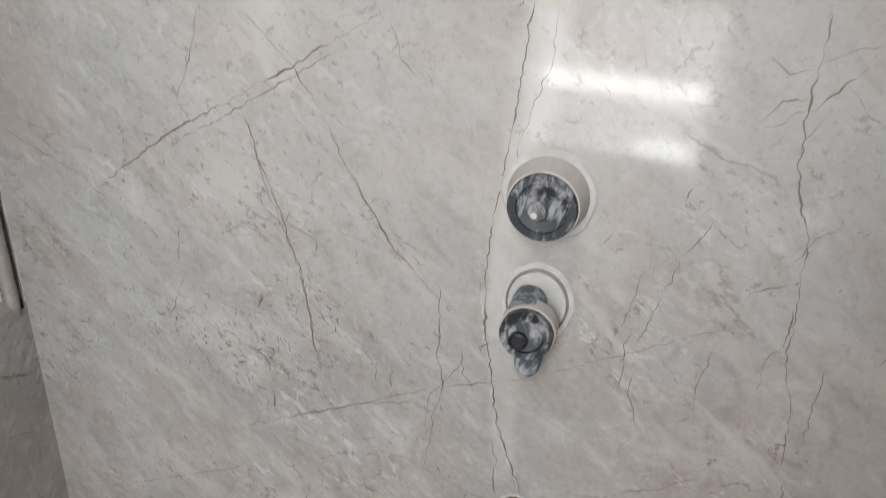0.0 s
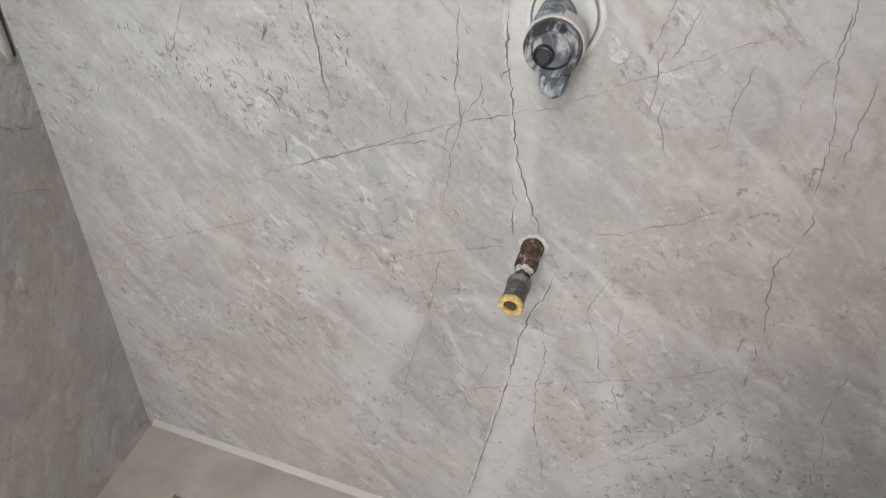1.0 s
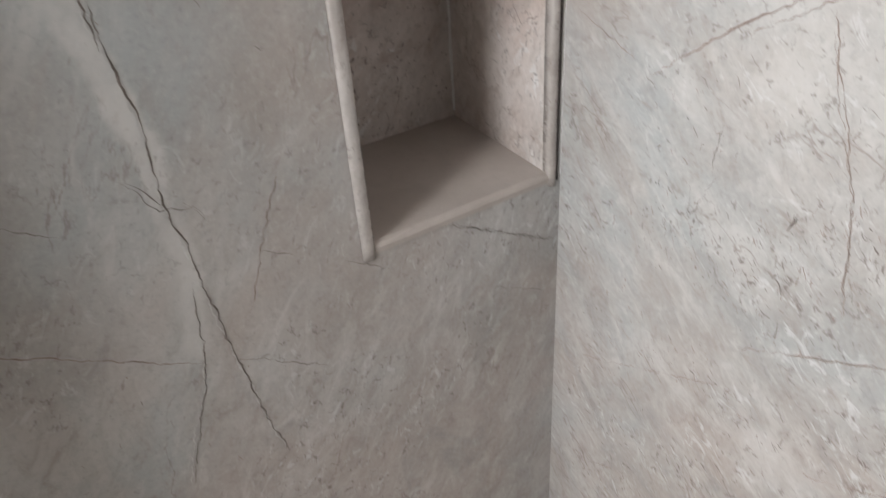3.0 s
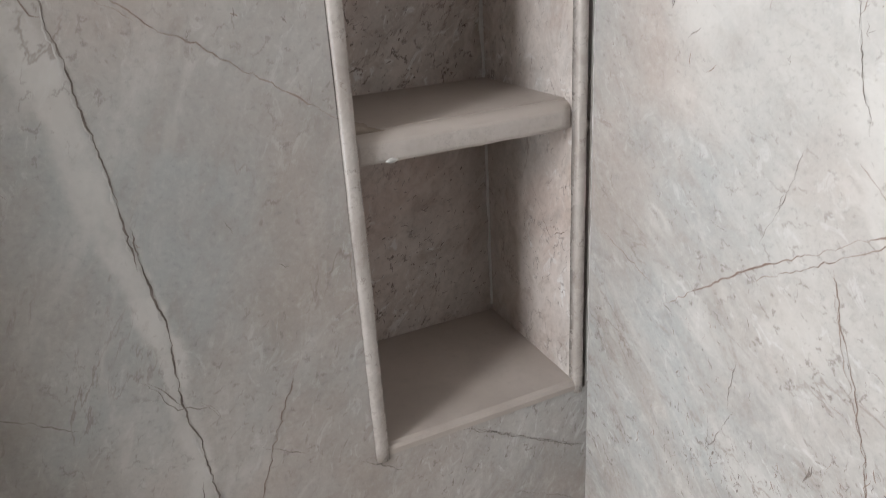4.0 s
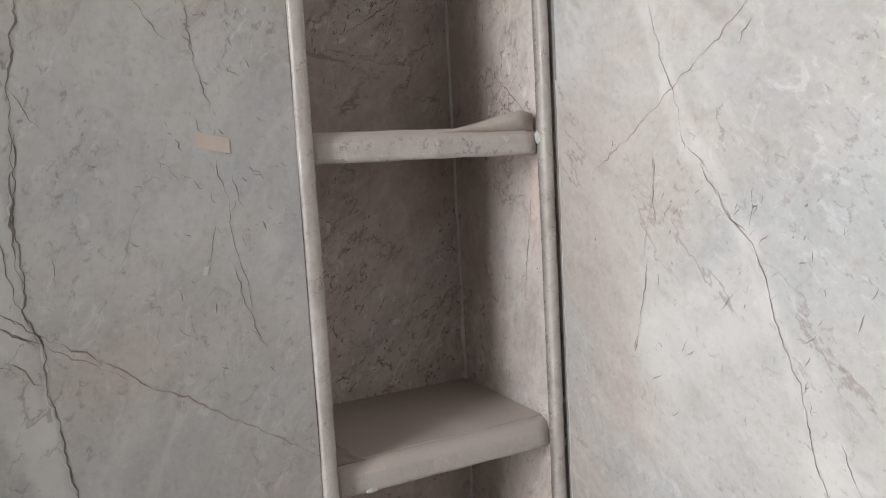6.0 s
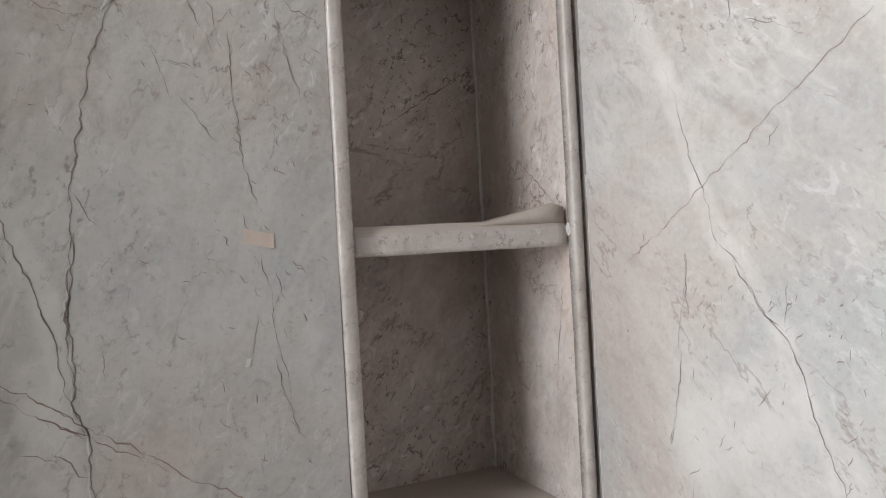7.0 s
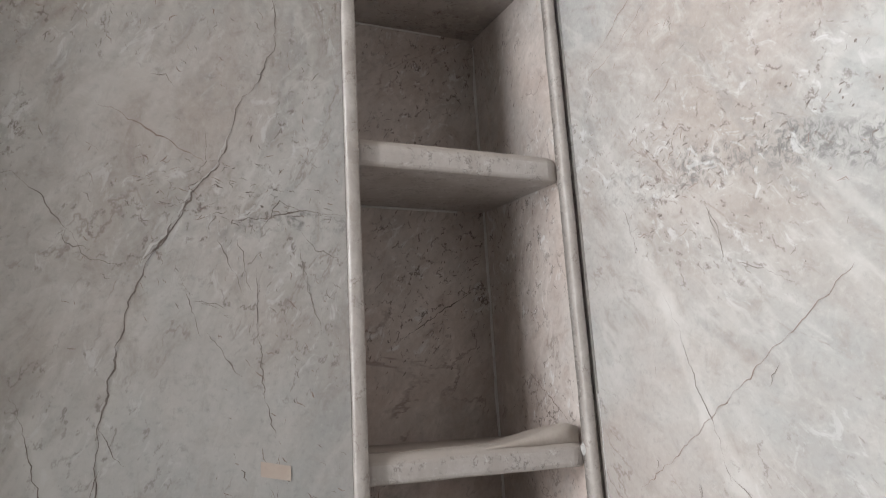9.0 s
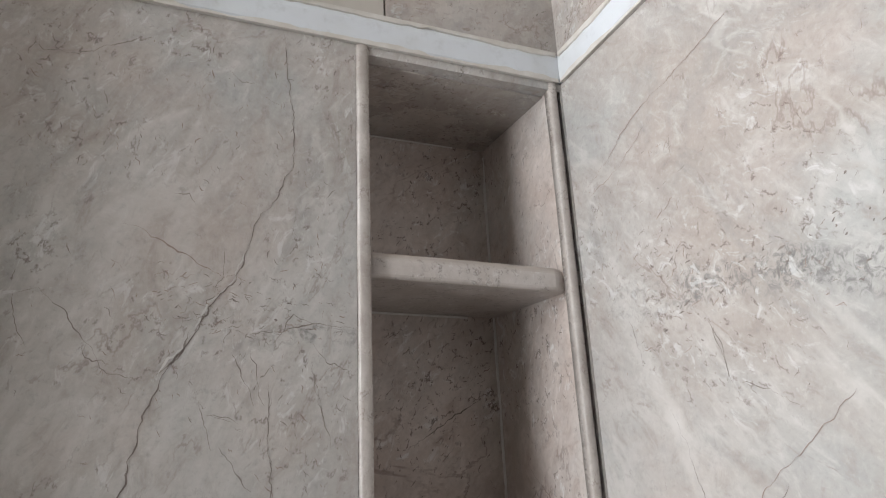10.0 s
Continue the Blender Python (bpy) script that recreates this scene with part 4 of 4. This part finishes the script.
veins_north.vein("rust", 1.2, (0.028, 2.024), (0.089, 2.049), (0.146, 2.075), (0.230, 2.095), (0.335, 2.113))
veins_north.vein("rust", 1.0, (0.040, 2.011), (0.117, 2.027), (0.172, 2.057))
veins_north.vein("brown", 0.8, (0.222, 1.794), (0.239, 1.759), (0.237, 1.718))
veins_north.vein("brown", 1.2, (0.190, 1.815), (0.205, 1.819))
veins_north.vein("brown", 0.9, (0.827, 1.197), (0.843, 1.184), (0.862, 1.190))
veins_north.vein("brown", 0.9, (0.862, 1.190), (0.879, 1.201), (0.899, 1.212))
veins_north.vein("brown", 0.8, (0.830, 1.143), (0.843, 1.161), (0.864, 1.169))
veins_north.vein("dark", 1.0, (0.815, 1.051), (0.808, 1.031), (0.795, 1.011))
veins_north.vein("brown", 0.9, (0.795, 1.011), (0.792, 0.984), (0.778, 0.953))
veins_north.vein("brown", 0.8, (0.758, 0.932), (0.763, 0.977), (0.770, 1.005))
veins_north.vein("brown", 0.9, (0.867, 1.108), (0.868, 1.137), (0.879, 1.159))
veins_north.vein("brown", 0.8, (0.887, 1.023), (0.895, 1.052), (0.917, 1.067))
veins_north.vein("brown", 0.8, (0.901, 0.950), (0.887, 0.921), (0.891, 0.883))
veins_north.vein("brown", 0.8, (0.731, 1.023), (0.724, 1.007))
veins_north.vein("brown", 0.8, (0.884, 1.185), (0.903, 1.161), (0.921, 1.150))
veins_north.vein("brown", 0.8, (0.852, 0.962), (0.861, 0.988), (0.889, 1.006))
veins_north.vein("brown", 0.7, (0.773, 0.890), (0.775, 0.848), (0.793, 0.810))
veins_north.vein("rust", 0.9, (0.480, 1.019), (0.455, 1.053), (0.437, 1.091), (0.407, 1.131), (0.354, 1.178))
veins_north.vein("rust", 1.0, (0.505, 1.185), (0.518, 1.154), (0.536, 1.138))
veins_north.vein("brown", 0.8, (0.289, 1.136), (0.278, 1.103), (0.268, 1.075))
veins_north.vein("dark", 1.0, (0.258, 0.936), (0.249, 0.887), (0.252, 0.873))
veins_north.vein("dark", 0.9, (0.218, 0.921), (0.224, 0.908))
veins_north.vein("brown", 0.8, (0.573, 0.891), (0.571, 0.840), (0.583, 0.790))
veins_north.vein("rust", 1.0, (0.467, 1.032), (0.486, 1.004), (0.519, 0.960), (0.572, 0.905))
veins_north.vein("rust", 0.9, (0.350, 1.060), (0.370, 1.002), (0.407, 0.915), (0.426, 0.808))
veins_north.vein("rust", 0.9, (0.602, 0.842), (0.566, 0.785), (0.562, 0.684))
veins_north.vein("dark", 1.1, (0.360, 0.872), (0.357, 0.856))
veins_north.vein("dark", 1.2, (0.357, 0.781), (0.367, 0.768))
veins_north.vein("dark", 1.0, (0.368, 0.725), (0.369, 0.709))
veins_north.vein("brown", 1.0, (0.142, 0.956), (0.159, 0.945))
veins_north.vein("brown", 0.9, (0.225, 0.851), (0.227, 0.804), (0.259, 0.874))
veins_north.flecks(420, 0.06, 0.62, 0.20, 1.0, -52, off_valves, dense=0.12)
veins_north.flecks(300, 0.16, 0.46, 0.55, 0.90, -50, off_valves, dense=0.02, bold=0.25)
veins_north.flecks(210, 0.68, 1.35, 0.05, 1.3, 60, off_valves, dense=0.05)
veins_north.flecks(260, 0.50, 1.05, 0.20, 0.55, 12, off_valves, dense=0.0)
veins_north.flecks(90, 0.02, 0.75, 1.2, 2.18, 65, off_valves, dense=0.08)
veins_north.flecks(60, 0.16, 0.36, 1.28, 1.46, 60, off_valves, dense=-0.1)
veins_north.flecks(110, 0.03, 0.22, 1.78, 2.02, 55, off_valves, dense=-0.1)
veins_north.flecks(150, 0.10, 0.55, 1.76, 1.88, 15, off_valves, dense=-0.3, bold=0.5)
veins_north.build(wall_north)


def off_niche(u, v):
    return not (NICHE_Y0 - 0.012 < u and NICHE_Z0 - 0.012 < v)


veins_west = Veins(on_west, 2)
veins_west.vein("brown", 1.2, (-0.463, 0.834), (-0.415, 0.806))
veins_west.vein("dark", 1.2, (-0.354, 0.773), (-0.289, 0.730))
veins_west.vein("dark", 1.1, (-0.191, 0.758), (-0.017, 0.662))
veins_west.vein("brown", 1.1, (-0.514, 0.698), (-0.397, 0.619))
veins_west.vein("brown", 0.8, (-0.130, 0.625), (-0.020, 0.567))
veins_west.vein("dark", 1.2, (-0.705, 0.961), (-0.637, 0.923))
veins_west.vein("rust", 1.2, (-0.748, 0.828), (-0.546, 0.708))
veins_west.vein("rust", 1.3, (-0.414, 0.918), (-0.483, 0.748))
veins_west.vein("brown", 0.9, (-0.211, 0.767), (-0.006, 0.659))
veins_west.vein("brown", 0.9, (-0.569, 0.961), (-0.543, 0.915), (-0.511, 0.908), (-0.498, 0.882))
veins_west.vein("brown", 1.2, (-0.460, 1.803), (-0.374, 1.819), (-0.329, 1.818))
veins_west.vein("dark", 1.8, (-0.548, 1.128), (-0.545, 1.083), (-0.536, 1.029), (-0.535, 1.006), (-0.538, 0.968), (-0.536, 0.922), (-0.529, 0.871), (-0.522, 0.815), (-0.517, 0.756), (-0.509, 0.699), (-0.492, 0.569), (-0.478, 0.516))
veins_west.vein("dark", 1.5, (-0.535, 0.814), (-0.539, 0.775), (-0.543, 0.726), (-0.555, 0.670), (-0.574, 0.623), (-0.605, 0.529))
veins_west.vein("brown", 1.1, (-0.538, 0.916), (-0.565, 0.960))
veins_west.vein("brown", 1.0, (-0.517, 0.918), (-0.500, 0.891))
veins_west.vein("dark", 1.8, (-0.577, 1.552), (-0.582, 1.506), (-0.588, 1.478), (-0.585, 1.458), (-0.584, 1.429), (-0.585, 1.386), (-0.575, 1.365), (-0.575, 1.315), (-0.569, 1.288), (-0.565, 1.243), (-0.561, 1.220), (-0.557, 1.196), (-0.553, 1.148), (-0.550, 1.081))
veins_west.vein("rust", 1.2, (-0.602, 1.391), (-0.579, 1.371), (-0.511, 1.328), (-0.486, 1.304), (-0.456, 1.290), (-0.412, 1.258), (-0.353, 1.219), (-0.311, 1.188))
veins_west.vein("rust", 1.0, (-0.604, 1.378), (-0.586, 1.369), (-0.541, 1.340), (-0.505, 1.317))
veins_west.vein("rust", 1.0, (-0.608, 1.351), (-0.592, 1.339), (-0.585, 1.327), (-0.574, 1.323))
veins_west.vein("brown", 0.8, (-0.415, 1.462), (-0.421, 1.424), (-0.427, 1.416))
veins_west.vein("brown", 0.8, (-0.400, 1.418), (-0.393, 1.377), (-0.384, 1.348), (-0.374, 1.329))
veins_west.vein("brown", 0.8, (-0.394, 1.507), (-0.389, 1.477), (-0.382, 1.466))
veins_west.vein("brown", 1.0, (-0.458, 1.115), (-0.453, 1.101))
veins_west.vein("brown", 0.8, (-0.560, 1.412), (-0.559, 1.440))
veins_west.vein("brown", 1.3, (-0.517, 1.805), (-0.524, 1.782), (-0.537, 1.764), (-0.546, 1.747), (-0.555, 1.721), (-0.560, 1.693), (-0.566, 1.660), (-0.572, 1.622), (-0.579, 1.590), (-0.580, 1.558), (-0.585, 1.516), (-0.586, 1.479), (-0.588, 1.437), (-0.588, 1.406))
veins_west.vein("brown", 1.3, (-0.655, 1.624), (-0.643, 1.594), (-0.634, 1.560), (-0.625, 1.528), (-0.615, 1.510), (-0.609, 1.486), (-0.600, 1.459), (-0.597, 1.428), (-0.588, 1.395), (-0.577, 1.357))
veins_west.vein("brown", 0.8, (-0.580, 1.593), (-0.564, 1.563), (-0.554, 1.552))
veins_west.vein("brown", 0.9, (-0.382, 1.768), (-0.371, 1.732), (-0.366, 1.708), (-0.359, 1.678))
veins_west.vein("brown", 0.8, (-0.433, 1.752), (-0.427, 1.670), (-0.421, 1.617), (-0.411, 1.570))
veins_west.vein("brown", 0.8, (-0.495, 1.714), (-0.471, 1.713), (-0.460, 1.706))
veins_west.vein("brown", 0.8, (-0.471, 1.784), (-0.455, 1.750), (-0.445, 1.722))
veins_west.vein("brown", 0.9, (-0.480, 1.683), (-0.459, 1.651), (-0.446, 1.634))
veins_west.vein("brown", 0.8, (-0.354, 1.377), (-0.345, 1.377))
veins_west.vein("brown", 0.8, (-0.389, 1.352), (-0.375, 1.329))
veins_west.vein("brown", 0.7, (-0.410, 1.523), (-0.401, 1.476), (-0.395, 1.417), (-0.385, 1.369))
veins_west.vein("brown", 0.8, (-0.635, 1.354), (-0.617, 1.351), (-0.597, 1.337))
veins_west.vein("brown", 1.0, (-0.622, 1.789), (-0.617, 1.773), (-0.594, 1.766))
veins_west.vein("dark", 2.0, (-0.459, 1.906), (-0.473, 1.864), (-0.496, 1.836), (-0.512, 1.803), (-0.522, 1.784), (-0.548, 1.753))
veins_west.vein("brown", 1.0, (-0.426, 2.211), (-0.420, 2.152), (-0.410, 2.079), (-0.408, 2.023), (-0.428, 1.975), (-0.453, 1.935), (-0.459, 1.906))
veins_west.vein("brown", 0.9, (-0.484, 1.904), (-0.485, 1.870), (-0.496, 1.849))
veins_west.vein("rust", 1.1, (-0.597, 1.927), (-0.557, 1.907), (-0.514, 1.884), (-0.482, 1.870))
veins_west.vein("brown", 0.9, (-0.699, 2.128), (-0.661, 2.129), (-0.618, 2.152), (-0.594, 2.168))
veins_west.vein("brown", 0.9, (-0.496, 2.143), (-0.475, 2.128), (-0.457, 2.127))
veins_west.vein("brown", 0.8, (-0.692, 1.839), (-0.667, 1.844), (-0.647, 1.827), (-0.619, 1.792), (-0.594, 1.758), (-0.564, 1.752))
veins_west.vein("brown", 0.8, (-0.692, 1.839), (-0.678, 1.795), (-0.671, 1.778))
veins_west.vein("brown", 0.9, (-0.426, 1.794), (-0.404, 1.828), (-0.377, 1.819), (-0.337, 1.814))
veins_west.vein("brown", 0.8, (-0.387, 1.802), (-0.364, 1.776), (-0.330, 1.761))
veins_west.vein("brown", 1.0, (-0.383, 1.776), (-0.377, 1.743), (-0.366, 1.700))
veins_west.vein("brown", 0.8, (-0.490, 1.715), (-0.468, 1.709))
veins_west.vein("brown", 0.9, (-0.450, 1.786), (-0.436, 1.724))
veins_west.vein("brown", 0.8, (-0.510, 1.742), (-0.487, 1.677))
veins_west.vein("brown", 0.8, (-0.358, 1.995), (-0.369, 1.982))
veins_west.vein("brown", 0.8, (-0.425, 2.101), (-0.443, 2.109))
veins_west.vein("brown", 1.0, (-0.544, 1.964), (-0.528, 1.969), (-0.518, 1.956))
veins_west.vein("brown", 0.9, (-0.630, 2.086), (-0.625, 2.068))
veins_west.vein("brown", 0.9, (-0.635, 2.047), (-0.626, 2.053))
veins_west.vein("rust", 1.2, (-0.687, 1.443), (-0.662, 1.430), (-0.618, 1.402), (-0.584, 1.378))
veins_west.vein("rust", 1.0, (-0.687, 1.435), (-0.662, 1.419), (-0.623, 1.392), (-0.577, 1.360))
veins_west.flecks(110, -0.95, -0.01, 0.05, 2.18, -60, off_niche, dense=0.05)
veins_west.flecks(150, -0.72, -0.34, 1.70, 2.18, -65, off_niche, dense=0.0)
veins_west.flecks(110, -0.56, -0.34, 1.80, 1.88, 10, off_niche, dense=-0.3)
veins_west.flecks(90, -0.47, -0.34, 1.30, 1.75, -72, off_niche, dense=0.0)
veins_west.build(wall_west)

back_veins = Veins(lambda u, v, d: (NICHE_X - d, u, v), 3)
back_veins.vein("dark", 1.6, (-0.188, 1.690), (-0.12, 1.735), (-0.058, 1.771))
for low, high in ((0.80, 1.13), (1.18, 1.50), (1.55, 1.88), (1.925, 2.19)):
    back_veins.flecks(210, -0.300, -0.03, low, high, 55, dense=-0.1, bold=0.45)
back_veins.build(niche)
side_veins = Veins(lambda u, v, d: (u, INNER_Y1 + d, v), 4)
side_veins.vein("rust", 1.4, (-0.16, 1.66), (-0.08, 1.60), (-0.035, 1.565))
side_veins.vein("dark", 1.3, (-0.06, 1.32), (-0.045, 1.39), (-0.03, 1.46))
side_veins.vein("rust", 1.3, (-0.11, 1.05), (-0.06, 0.98), (-0.02, 1.0))
for low, high in ((0.80, 1.13), (1.20, 1.50), (1.58, 1.88), (1.925, 2.19)):
    side_veins.flecks(75, -0.225, -0.015, low, high, 70)
side_veins.build(niche)
top_veins = Veins(lambda u, v, d: (u, v, NICHE_Z1 - 0.002 + d + 0.012 * (-0.0205 - u) / (-0.0205 - NICHE_X)), 5)
top_veins.flecks(190, -0.225, -0.025, -0.30, -0.03, 80, dense=-0.2, bold=0.45)
top_veins.build(niche)
upper_veins = Veins(on_west, 6)
upper_veins.flecks(260, -0.28, -0.01, STRIP1 + 0.01, 2.6, 40, dense=-0.3)
upper_veins.build(wall_west)
upper_veins = Veins(on_north, 7)
upper_veins.flecks(90, 0.01, 0.6, STRIP1 + 0.01, 2.6, 60, dense=-0.2)
upper_veins.build(wall_north)
